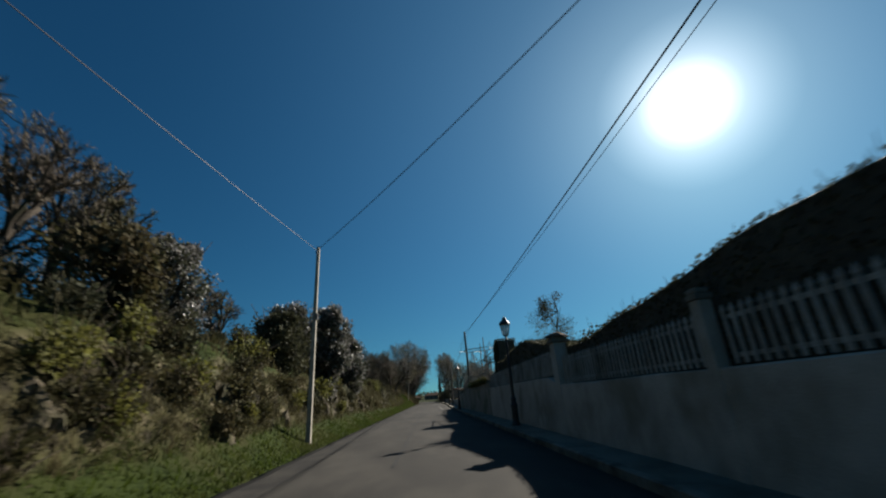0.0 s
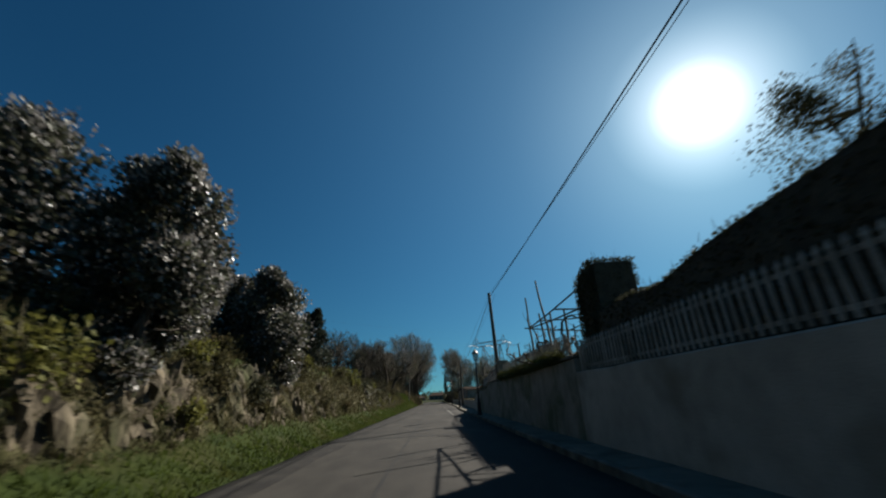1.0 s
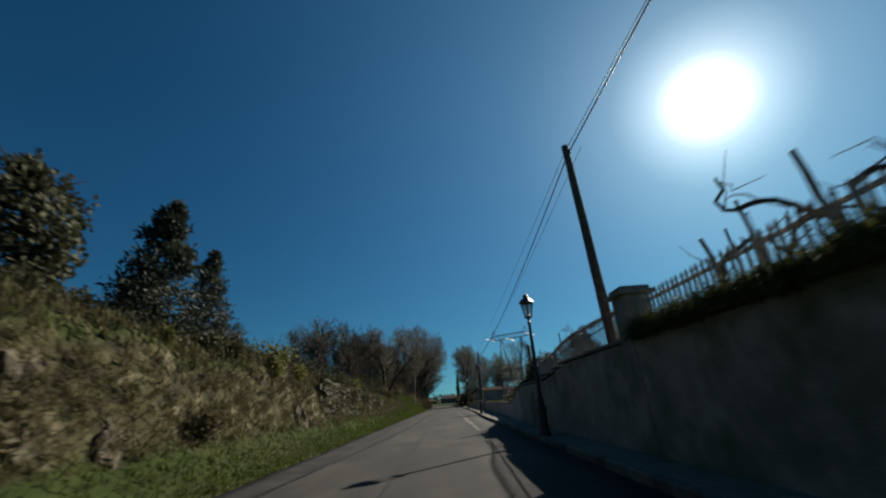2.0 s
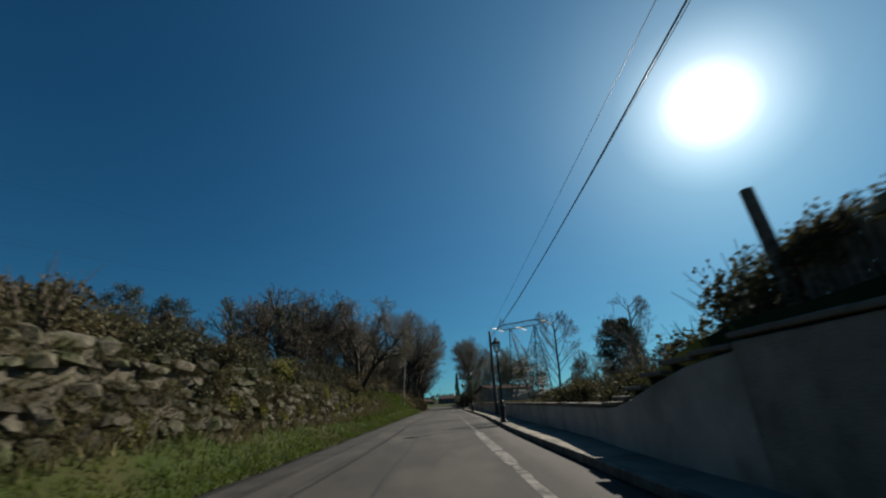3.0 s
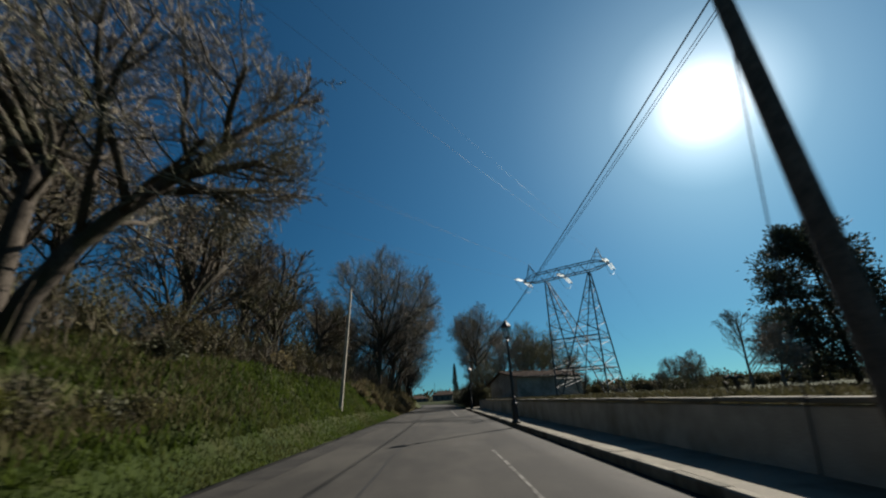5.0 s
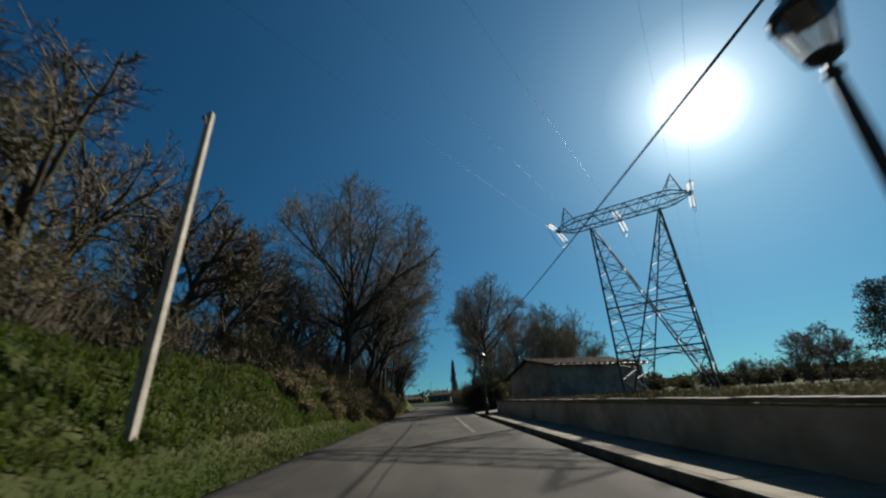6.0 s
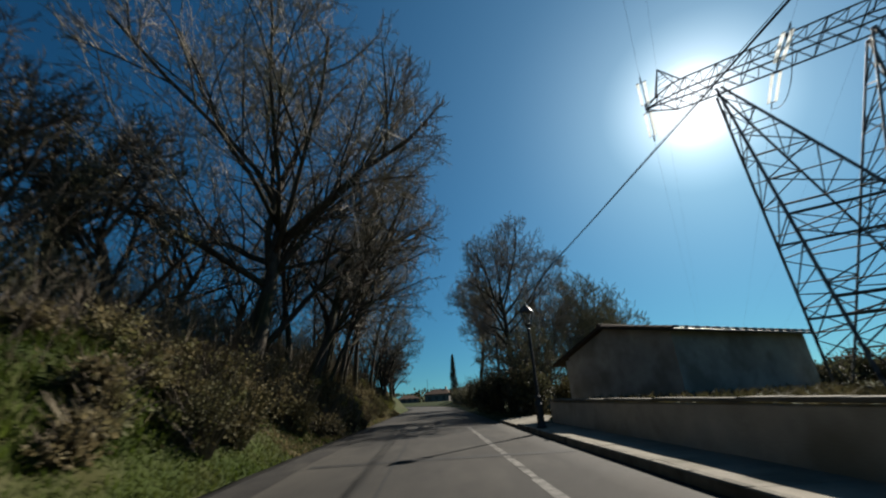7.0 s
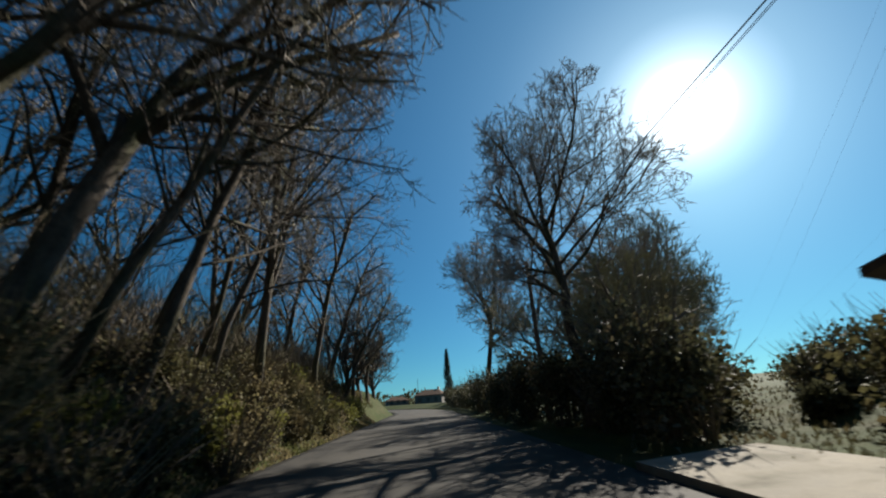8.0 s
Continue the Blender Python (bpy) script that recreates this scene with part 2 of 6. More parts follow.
# ---- mesh helpers ----
class Geo:
    """Vertices and faces gathered for one mesh."""

    def __init__(self):
        self.v, self.f = [], []

    def add(self, verts, faces):
        k = len(self.v)
        self.v.extend(verts)
        self.f.extend([tuple(i + k for i in f) for f in faces])

    def box(self, lo, hi, bevel=0.0, turn=None):
        (x0, y0, z0), (x1, y1, z1) = lo, hi
        if bevel <= 0:
            vs = [(x, y, z) for z in (z0, z1) for x, y in ((x0, y0), (x1, y0), (x1, y1), (x0, y1))]
            fs = [(3, 2, 1, 0), (4, 5, 6, 7)] + [(i, (i + 1) % 4, 4 + (i + 1) % 4, 4 + i) for i in range(4)]
        else:
            b = bevel
            ring = lambda i, z: [(x0 + i, y0 + b + i, z), (x0 + b + i, y0 + i, z), (x1 - b - i, y0 + i, z), (x1 - i, y0 + b + i, z), (x1 - i, y1 - b - i, z), (x1 - b - i, y1 - i, z), (x0 + b + i, y1 - i, z), (x0 + i, y1 - b - i, z)]
            vs = ring(b, z0) + ring(0, z0 + b) + ring(0, z1 - b) + ring(b, z1)
            fs = [tuple(range(7, -1, -1)), tuple(range(24, 32))]
            for k in range(3):
                fs += [(8 * k + i, 8 * k + (i + 1) % 8, 8 * k + 8 + (i + 1) % 8, 8 * k + 8 + i) for i in range(8)]
        if turn is not None:
            vs = [tuple(turn @ Vector(p)) for p in vs]
        self.add(vs, fs)
        return self

    def tube(self, pts, radii, n=6, cap=True, spin=0.0):
        pts = [Vector(p) for p in pts]
        vs, fs = [], []
        side = None
        for i, p in enumerate(pts):
            d = (pts[min(i + 1, len(pts) - 1)] - pts[max(i - 1, 0)])
            d = d.normalized() if d.length > 1e-9 else Vector((0, 0, 1))
            if side is None:
                side = d.cross(Vector((0, 0, 1)) if abs(d.z) < 0.9 else Vector((1, 0, 0))).normalized()
            side = (side - d * side.dot(d))
            side = side.normalized() if side.length > 1e-6 else d.orthogonal().normalized()
            up = d.cross(side)
            r = radii[i] if isinstance(radii, (list, tuple)) else radii
            for k in range(n):
                a = 2 * math.pi * k / n + spin
                vs.append(tuple(p + side * (r * math.cos(a)) + up * (r * math.sin(a))))
        for i in range(len(pts) - 1):
            for k in range(n):
                fs.append((i * n + k, i * n + (k + 1) % n, (i + 1) * n + (k + 1) % n, (i + 1) * n + k))
        if cap and n > 2:
            fs.append(tuple(range(n - 1, -1, -1)))
            fs.append(tuple(range((len(pts) - 1) * n, len(pts) * n)))
        self.add(vs, fs)
        return self

    def lathe(self, prof, n=10, at=(0, 0, 0)):
        """A turned shape about the z axis, from rows of radius and height."""
        vs, fs = [], []
        for r, z in prof:
            vs += [(at[0] + r * math.cos(2 * math.pi * k / n), at[1] + r * math.sin(2 * math.pi * k / n), at[2] + z) for k in range(n)]
        for i in range(len(prof) - 1):
            fs += [(i * n + k, i * n + (k + 1) % n, (i + 1) * n + (k + 1) % n, (i + 1) * n + k) for k in range(n)]
        fs += [tuple(range(n - 1, -1, -1)), tuple(range((len(prof) - 1) * n, len(prof) * n))]
        self.add(vs, fs)
        return self

    def leaf(self, p, d, side, size, wide=0.45):
        """One leaf: a rhombus folded a little along its rib."""
        p, d, side = Vector(p), Vector(d), Vector(side)
        up = d.cross(side) * (0.12 * size)
        a, b = p + d * (0.5 * size) + side * (wide * size) + up, p + d * (0.5 * size) - side * (wide * size) + up
        self.add([tuple(p), tuple(a), tuple(p + d * size), tuple(b)], [(0, 1, 2), (0, 2, 3)])

    def mesh(self, name, material, smooth=False):
        me = bpy.data.meshes.new(name)
        me.from_pydata(self.v, [], self.f)
        me.materials.append(material)
        if smooth:
            me.polygons.foreach_set("use_smooth", [True] * len(me.polygons))
        me.update()
        return me


def part(name, geo, material, parent=None, label="", smooth=False):
    ob = new(name, geo.mesh(name, M[material], smooth))
    if parent is not None:
        ob.parent = parent
    return tagged(ob, label)


def thing(name, loc, label, category, group="", rz=0.0):
    ob = new(name)
    ob.matrix_basis = pose(*loc, 0, 0, rz)
    return tagged(ob, label, category, group)


def structure(name, geo, material, label, category="", smooth=False):
    return tagged(part(name, geo, material, None, "", smooth), label, category or name.split("_")[0], "", "structure")


def stuff(name, geo, material, label, category, parent=None):
    ob = part(name, geo, material, parent)
    return tagged(ob, label, category, "", "stuff") if parent is None else tagged(ob, label, "", "", "stuff")


def smooth_step(a, b, t):
    t = min(1.0, max(0.0, (t - a) / (b - a)))
    return t * t * (3 - 2 * t)


def rough_at(x, y, scale=1.0, z=0.0):
    return noise.noise(Vector((x * scale, y * scale, z)))


def unit(rng):
    while True:
        v = Vector((rng.uniform(-1, 1), rng.uniform(-1, 1), rng.uniform(-1, 1)))
        if 0.05 < v.length < 1:
            return v.normalized()


# ---- the lie of the land ----
ROAD_L = -3.5


def bend(y):
    """The lane's far end turns away to the left."""
    return -0.0045 * max(0.0, y - 156) ** 2


def kerb_x(y):
    """The road's edge at the pavement."""
    return 2.95 + 0.5 * smooth_step(50, 72, y)


def wall_x(y):
    """The front of the walls behind the pavement."""
    return kerb_x(y) + 0.85 + 0.45 * smooth_step(43, 50, y)


def along(pts, d):
    for (a, za), (b, zb) in zip(pts, pts[1:]):
        if d <= b:
            return za + (zb - za) * (d - a) / (b - a)
    return pts[-1][1]


CUT = ((0, 0.0), (0.35, 0.12), (0.9, 0.5), (1.25, 0.8), (2.0, 2.6), (3.2, 3.3), (8, 4.6), (20, 6.5), (60, 9), (400, 16))
WALLED = ((0, 0.0), (0.35, 0.12), (1.2, 0.6), (1.6, 0.72), (1.85, 1.75), (4, 2.5), (10, 4.2), (20, 6.2), (60, 9), (400, 16))
SLOPE = ((0, 0.0), (0.35, 0.2), (0.9, 0.75), (1.6, 1.5), (2.5, 2.35), (3.5, 2.75), (6, 3.2), (12, 4.3), (60, 8), (400, 16))


def ground_z(x, y):
    x -= max(-60.0, bend(y))
    if x <= ROAD_L:
        d = ROAD_L - x
        a, b, c = along(CUT, d), along(WALLED, d), along(SLOPE, d)
        z = a + (b - a) * smooth_step(39.5, 42, y)
        z = z + (c - z) * smooth_step(67, 79, y)
        if d > 0.6:
            k = min(1.0, (d - 0.6) / 1.2)
            z += k * (0.30 * rough_at(x, y, 0.55) + 0.16 * rough_at(x, y, 1.7, 3.0) + 0.06 * rough_at(x, y, 5.0, 7.0))
        return z
    if x < wall_x(y) + 0.06:
        return -0.06
    d = x - wall_x(y)
    lvl = 1.35 + 0.55 * smooth_step(17, 18.5, y) - 1.12 * smooth_step(41, 47, y)
    z = lvl + 0.10 * min(1, d) * rough_at(x, y, 0.8) + 0.05 * rough_at(x, y, 2.6, 5.0)
    if y > 110:
        z -= 0.7 * smooth_step(110, 113.5, y) * (1 - smooth_step(3, 9, d))
    z -= 0.004 * max(0, d - 15)
    far = math.hypot(x, y - 60)
    z += 13 * smooth_step(260, 900, far) * (0.75 + 0.5 * rough_at(x, y, 0.004))
    return z


def build_ground():
    dl = [0, 0.15, 0.35, 0.6, 0.9, 1.1, 1.25, 1.4, 1.55, 1.7, 1.85, 2.0, 2.2, 2.5, 2.8, 3.2, 3.7, 4.3, 5, 6, 7.2, 8.6, 10, 12, 14.5, 18, 23, 30, 42, 60, 90, 140, 220, 400, 900, 1900]
    dr = [0, 0.3, 0.7, 1.2, 1.8, 2.5, 3.3, 4.3, 5.5, 7, 9, 11.5, 15, 19, 24, 31, 40, 52, 70, 95, 130, 180, 260, 360, 500, 700, 1000, 1900]
    ys = [-1500, -700, -300, -150, -80, -50, -35, -26, -20, -16]
    y = -14.0
    while y < 125:
        ys.append(y)
        y += 0.35
    ys += [126, 128, 130.5, 133, 136, 140, 145, 150, 156, 163, 172, 183, 197, 215, 240, 275, 320, 380, 470, 600, 780, 1050, 1500, 2200]
    g = Geo()
    cols = 0
    for y in ys:
        row = [(ROAD_L - d, y) for d in reversed(dl)]
        row += [(ROAD_L + 0.02, y), (0, y), (wall_x(y) - 0.02, y), (wall_x(y) + 0.05, y)]
        row += [(wall_x(y) + 0.12 + d, y) for d in dr]
        cols = len(row)
        turn = max(-60.0, bend(y))
        g.v.extend([(x + turn, yy, ground_z(x + turn, yy) if abs(x - ROAD_L) > 0.01 else -0.03) for x, yy in row])
    for i in range(len(ys) - 1):
        for k in range(cols - 1):
            a = i * cols + k
            g.f.append((a, a + 1, a + cols + 1, a + cols))
    structure("ground", g, "turf", "rough green turf with bare earth and rocky cut banks", "ground", True)


def strip(g, y0, y1, step, left, right, z, skirt=0.0):
    """A sheet along the road between two edges, with its sides turned down."""
    n = max(1, int(round((y1 - y0) / step)))
    base = len(g.v)
    across = 9
    for i in range(n + 1):
        y = y0 + (y1 - y0) * i / n
        a, b = left(y), right(y)
        row = [(a, y, z(a, y) - skirt)] if skirt else []
        for k in range(across):
            x = a + (b - a) * k / (across - 1)
            row.append((x, y, z(x, y)))
        if skirt:
            row.append((b, y, z(b, y) - skirt))
        g.v.extend(row)
    w = across + (2 if skirt else 0)
    for i in range(n):
        for k in range(w - 1):
            p = base + i * w + k
            g.f.append((p, p + 1, p + w + 1, p + w))


def road_z(x, y):
    return 0.02 - 0.0016 * (x - 0.0) ** 2 + 0.006 * rough_at(x, y, 0.6, 2.0)


def build_road():
    g = Geo()
    strip(g, -60, 262, 0.6, lambda y: bend(y) + ROAD_L + 0.10 * rough_at(0.3, y, 0.7) + 0.05 * rough_at(0.3, y, 2.7), lambda y: bend(y) + kerb_x(y), lambda x, y: road_z(x - bend(y), y), 0.08)
    structure("road", g, "asphalt", "worn grey asphalt lane with patched edges", "road", True)
    rng = random.Random(5)
    # a later strip along the verge, a tar seam and two filled trenches
    g = Geo()
    strip(g, -20, 140, 0.7, lambda y: ROAD_L + 0.25 + 0.06 * rough_at(0.3, y, 0.7), lambda y: -2.55 + 0.12 * rough_at(9, y, 0.35) + 0.03 * rough_at(9, y, 2.5), lambda x, y: road_z(x, y) + 0.004)
    structure("road_repair", g, "asphalt_dark", "darker resurfaced strip of asphalt along the verge", "road")
    g = Geo()
    strip(g, 2, 118, 0.5, lambda y: -0.62 + 0.05 * rough_at(4, y, 0.4) - 0.02 * (1 + rough_at(7, y, 1.7)), lambda y: -0.57 + 0.05 * rough_at(4, y, 0.4) + 0.02 * rough_at(5, y, 1.9), lambda x, y: road_z(x, y) + 0.004)
    for yc, x0, x1 in ((23.0, -2.4, 2.9), (66.5, -0.5, 3.2), (104.5, -2.4, 3.2)):
        strip(g, yc, yc + 0.35, 0.35, lambda y: x0, lambda y: x1, lambda x, y: road_z(x, y) + 0.005)
    structure("road_seam", g, "tar", "black tar seam and filled trenches in the asphalt", "road")
    # a faded edge line in worn lengths
    g = Geo()
    for y0, y1, wdt in ((40.5, 45.5, 0.15), (45.5, 53.5, 0.30), (53.5, 62, 0.13), (63.5, 76, 0.07), (97, 113.5, 0.15)):
        y = y0
        while y < y1:
            ln = rng.uniform(0.3, 1.1)
            a, b = 1.71 - wdt / 2 + rng.uniform(-0.02, 0.02), 1.71 + wdt / 2 + rng.uniform(-0.02, 0.02)
            z0, z1 = road_z(1.7, y) + 0.004, road_z(1.7, y + ln) + 0.004
            g.add([(a, y, z0), (b, y, z0), (b, y + ln, z1), (a, y + ln, z1)], [(0, 1, 2, 3)])
            y += ln + rng.choice((0.0, 0.0, 0.03, 0.12))
    structure("road_marking", g, "paint", "faded and worn white painted line on asphalt", "road marking")


def build_pavement():
    top = 0.15
    slab = structure("pavement", Geo().box((0, 0, -0.3), (0.01, 0.01, -0.29)), "concrete", "narrow pale concrete pavement with expansion joints", "pavement")
    y, k = -14.0, 0
    while y < 111.5:
        y1 = min(y + 2.0, 111.6)
        g = Geo()
        a0, a1, b0, b1 = kerb_x(y) + 0.15, kerb_x(y1) + 0.15, wall_x(y), wall_x(y1)
        e = 0.008
        dz = 0.006 * ((k * 7) % 3 - 1)
        vs = [(a0, y + e, -0.05), (b0, y + e, -0.05), (b1, y1 - e, -0.05), (a1, y1 - e, -0.05)] + [(a0, y + e, top + dz), (b0, y + e, top + dz), (b1, y1 - e, top - dz), (a1, y1 - e, top - dz)]
        g.add(vs, [(4, 5, 6, 7), (0, 1, 5, 4), (1, 2, 6, 5), (2, 3, 7, 6), (3, 0, 4, 7)])
        part("slab", g, "concrete", slab)
        y, k = y1, k + 1
    # the drop to a drive at the pavement's end
    g = Geo()
    strip(g, 111.6, 116.5, 0.5, lambda y: kerb_x(y) + 0.02, lambda y: kerb_x(y) + 2.1, lambda x, y: 0.10 + 0.12 * (x - 3.4) / 2, 0.2)
    part("drive_apron", g, "concrete", slab, "pale concrete apron of a drive")
    kerb = structure("kerb", Geo().box((0, 0, -0.3), (0.01, 0.01, -0.29)), "kerb", "grey kerb stones with dark joints", "kerb")
    y = -14.0
    me = Geo().box((0, 0.006, -0.12), (0.15, 0.994, 0.155), 0.018).mesh("kerb_stone", M["kerb"])
    while y < 111.5:
        ob = new("kerb_stone", me)
        ob.parent = kerb
        ob.matrix_basis = pose(kerb_x(y), y, 0.004 * rough_at(1, y, 3.0), 0, 0, -math.degrees(math.atan(kerb_x(y + 1) - kerb_x(y))))
        y += 1.0


build_ground()
build_road()
build_pavement()


# ---- walls and fences on the pavement side ----
def wall_run(name, y0, y1, top, material, label, thick=0.25, coping=None, base=-0.1):
    """A wall that follows the pavement, with an optional coping of separate stones."""
    g = Geo()
    n = max(1, int((y1 - y0) / 1.0))
    rows = []
    for i in range(n + 1):
        y = y0 + (y1 - y0) * i / n
        x = wall_x(y) + 0.012 * rough_at(2, y, 1.3)
        z = top(y) + 0.02 * rough_at(4, y, 0.8)
        rows.append([(x, y, base), (x, y, z * 0.5), (x, y, z - 0.02), (x + 0.02, y, z), (x + thick - 0.02, y, z), (x + thick, y, z - 0.02), (x + thick, y, base)])
    for r in rows:
        g.v.extend(r)
    for i in range(n):
        for k in range(6):
            a = i * 7 + k
            g.f.append((a + 7, a + 8, a + 1, a))
    g.f += [tuple(range(7)), tuple(range(n * 7 + 6, n * 7 - 1, -1))]
    wall = structure(name, g, material, label, "wall")
    if coping:
        y, k = y0, 0
        while y < y1 - 0.05:
            ye = min(y + 0.8, y1)
            c = Geo().box((-0.04, 0.006, 0.004), (thick + 0.04, ye - y - 0.006, 0.07), 0.012)
            ob = part("coping_stone", c, coping, wall)
            ob.matrix_basis = pose(wall_x(y), y, top(y) + 0.015 + 0.006 * (k % 3), 0, 0, -math.degrees(math.atan(wall_x(y + 1) - wall_x(y))))
            y, k = ye, k + 1
    return wall


wall_run("wall_garden", -14, 17.6, lambda y: 1.42 + 0.25 * smooth_step(4.4, 4.6, y), "render", "grey rendered garden wall below a picket railing")
wall_run("wall_retaining", 17.6, 41.5, lambda y: 2.0 - 0.35 * smooth_step(33, 37, y), "old_wall", "rough grey retaining wall with grass growing over its top", 0.3, "concrete")
wall_run("wall_low", 41.5, 111.6, lambda y: 1.55 - 0.67 * smooth_step(41.5, 46, y), "render", "low grey wall with pale coping along the pavement", 0.22, "concrete")


def pillar(y, top, size, label, cap=0.09, face="render", back=-0.02):
    t = thing("gate_pillar", (wall_x(y) + back, y, 0), label, "pillar", "pillars of the garden wall")
    s = size
    part("shaft", Geo().box((0, -s / 2, -0.1), (s, s / 2, top - 0.16), 0.015), face, t)
    part("cap", Geo().box((-cap, -s / 2 - cap, top - 0.16), (s + cap, s / 2 + cap, top - 0.08), 0.012).box((-cap * 0.3, -s / 2 - cap * 0.3, top - 0.085), (s + cap * 0.3, s / 2 + cap * 0.3, top), 0.02), "concrete" if face == "render" else face, t, "weathered concrete cap")
    return t


pillar(-2.0, 2.45, 0.20, "slim grey rendered pillar with a flat concrete cap", 0.02)
pillar(29.6, 3.0, 0.52, "square dark gate pillar with an overhanging cap", 0.08, "old_wall")
pillar(39.65, 2.66, 0.62, "broad old gate pillar half grown over with ivy", 0.05, "old_wall", 0.55)


big = pillar(4.4, 2.72, 0.40, "broad grey gate pillar with an overhanging tiled cap", 0.06)
part("hip_cap", Geo().lathe([(0.37, 2.71), (0.37, 2.75), (0.2, 2.83), (0.02, 2.88)], 4), "roof", big, "low pyramid of brown tiles")
bpy.data.objects["hip_cap"].matrix_basis = pose(0.20, 0, 0, 0, 0, 0)


def picket_mesh(h, w, d, spear, material):
    """One upright with a pointed head."""
    g = Geo()
    if spear:
        g.tube([(0, 0, 0), (0, 0, h - 0.13)], 0.013, 6)
        g.lathe([(0.014, h - 0.16), (0.030, h - 0.145), (0.014, h - 0.125), (0.038, h - 0.085), (0.016, h - 0.03), (0.001, h)], 6)
    else:
        b = h - 0.12
        g.box((-d, -w, 0), (d, w, b))
        g.add([(-d, -w * 0.5, b), (d, -w * 0.5, b), (d, w * 0.5, b), (-d, w * 0.5, b), (-d, -w * 1.5, b + 0.035), (d, -w * 1.5, b + 0.035), (d, w * 1.5, b + 0.035), (-d, w * 1.5, b + 0.035), (0, 0, h)],
              [(0, 1, 5, 4), (1, 2, 6, 5), (2, 3, 7, 6), (3, 0, 4, 7), (4, 5, 8), (5, 6, 8), (6, 7, 8), (7, 4, 8)])
    return g.mesh("picket", M[material])


def railing(name, y0, y1, base, h, gap, w, spear, material, label, off=0.1):
    """Pickets and two rails on a wall's top between two pillars."""
    ym = (y0 + y1) / 2
    t = thing(name, (wall_x(ym) + off, ym, base(ym)), label, "fence", name.replace("_", " ") + "s")
    slope = (wall_x(y1) - wall_x(y0)) / (y1 - y0)
    for k, z in enumerate((0.10, h - (0.2 if spear else 0.16))):
        g = Geo()
        z0, z1 = base(y0) - base(ym) + z, base(y1) - base(ym) + z
        if spear:
            g.tube([(slope * (y0 - ym), y0 - ym, z0), (0, 0, (z0 + z1) / 2), (slope * (y1 - ym), y1 - ym, z1)], 0.014, 4, spin=math.pi / 4)
        else:
            g.add([(0.028, y0 - ym, z0), (0.055, y0 - ym, z0), (0.055, y0 - ym, z0 + 0.05), (0.028, y0 - ym, z0 + 0.05), (0.028, y1 - ym, z1), (0.055, y1 - ym, z1), (0.055, y1 - ym, z1 + 0.05), (0.028, y1 - ym, z1 + 0.05)],
                  [(0, 1, 2, 3), (7, 6, 5, 4), (0, 4, 5, 1), (1, 5, 6, 2), (2, 6, 7, 3), (3, 7, 4, 0)])
        part("rail", g, material, t)
    me = picket_mesh(h, w, 0.012, spear, material)
    rng = random.Random(int(y0 * 10))
    y = y0 + gap / 2
    while y < y1:
        ob = new("picket", me)
        ob.parent = t
        ob.matrix_basis = pose(slope * (y - ym), y - ym, base(y) - base(ym) + 0.025, rng.uniform(-1.2, 1.2), rng.uniform(-1, 1), rng.uniform(-3, 3))
        y += gap
    return t


low = lambda y: 1.42
high = lambda y: 1.67
railing("picket_railing", -13.5, -2.25, low, 0.72, 0.15, 0.026, False, "picket", "pale painted picket railing on a garden wall")
railing("picket_railing", -1.8, 4.1, low, 0.72, 0.15, 0.026, False, "picket", "pale painted picket railing on a garden wall")
railing("picket_railing", 4.72, 17.5, high, 0.72, 0.15, 0.026, False, "picket", "pale painted picket railing on a garden wall")
ret = lambda y: 2.0 - 0.35 * smooth_step(33, 37, y) + 0.02
railing("picket_railing", 18.45, 23.4, lambda y: 2.02, 0.72, 0.15, 0.022, False, "picket", "pale painted picket railing below a pergola", 0.2)
railing("picket_railing", 23.6, 29.3, ret, 0.74, 0.13, 0.022, False, "picket", "pale painted picket railing beside a gate pillar", 0.2)
railing("spear_railing", 29.95, 38.6, lambda y: ret(y) + 0.05, 0.68, 0.12, 0.012, True, "rail", "thin grey iron railing with spear heads on a wall", 0.2)


gate = thing("slatted_gate", (4.48, 40.55, 0.45), "old slatted wooden gate under hanging ivy", "gate")
for z in (0.35, 1.75):
    part("rail", Geo().box((0.0, -0.5, z), (0.03, 0.5, z + 0.08), 0.006), "post_wood", gate)
for k in range(9):
    hgt = 2.05 + 0.06 * math.sin(k * 2.3)
    part("slat", Geo().box((-0.022, -0.5 + 0.112 * k, 0.05), (-0.002, -0.5 + 0.112 * k + 0.075, hgt), 0.005), "post_wood", gate)


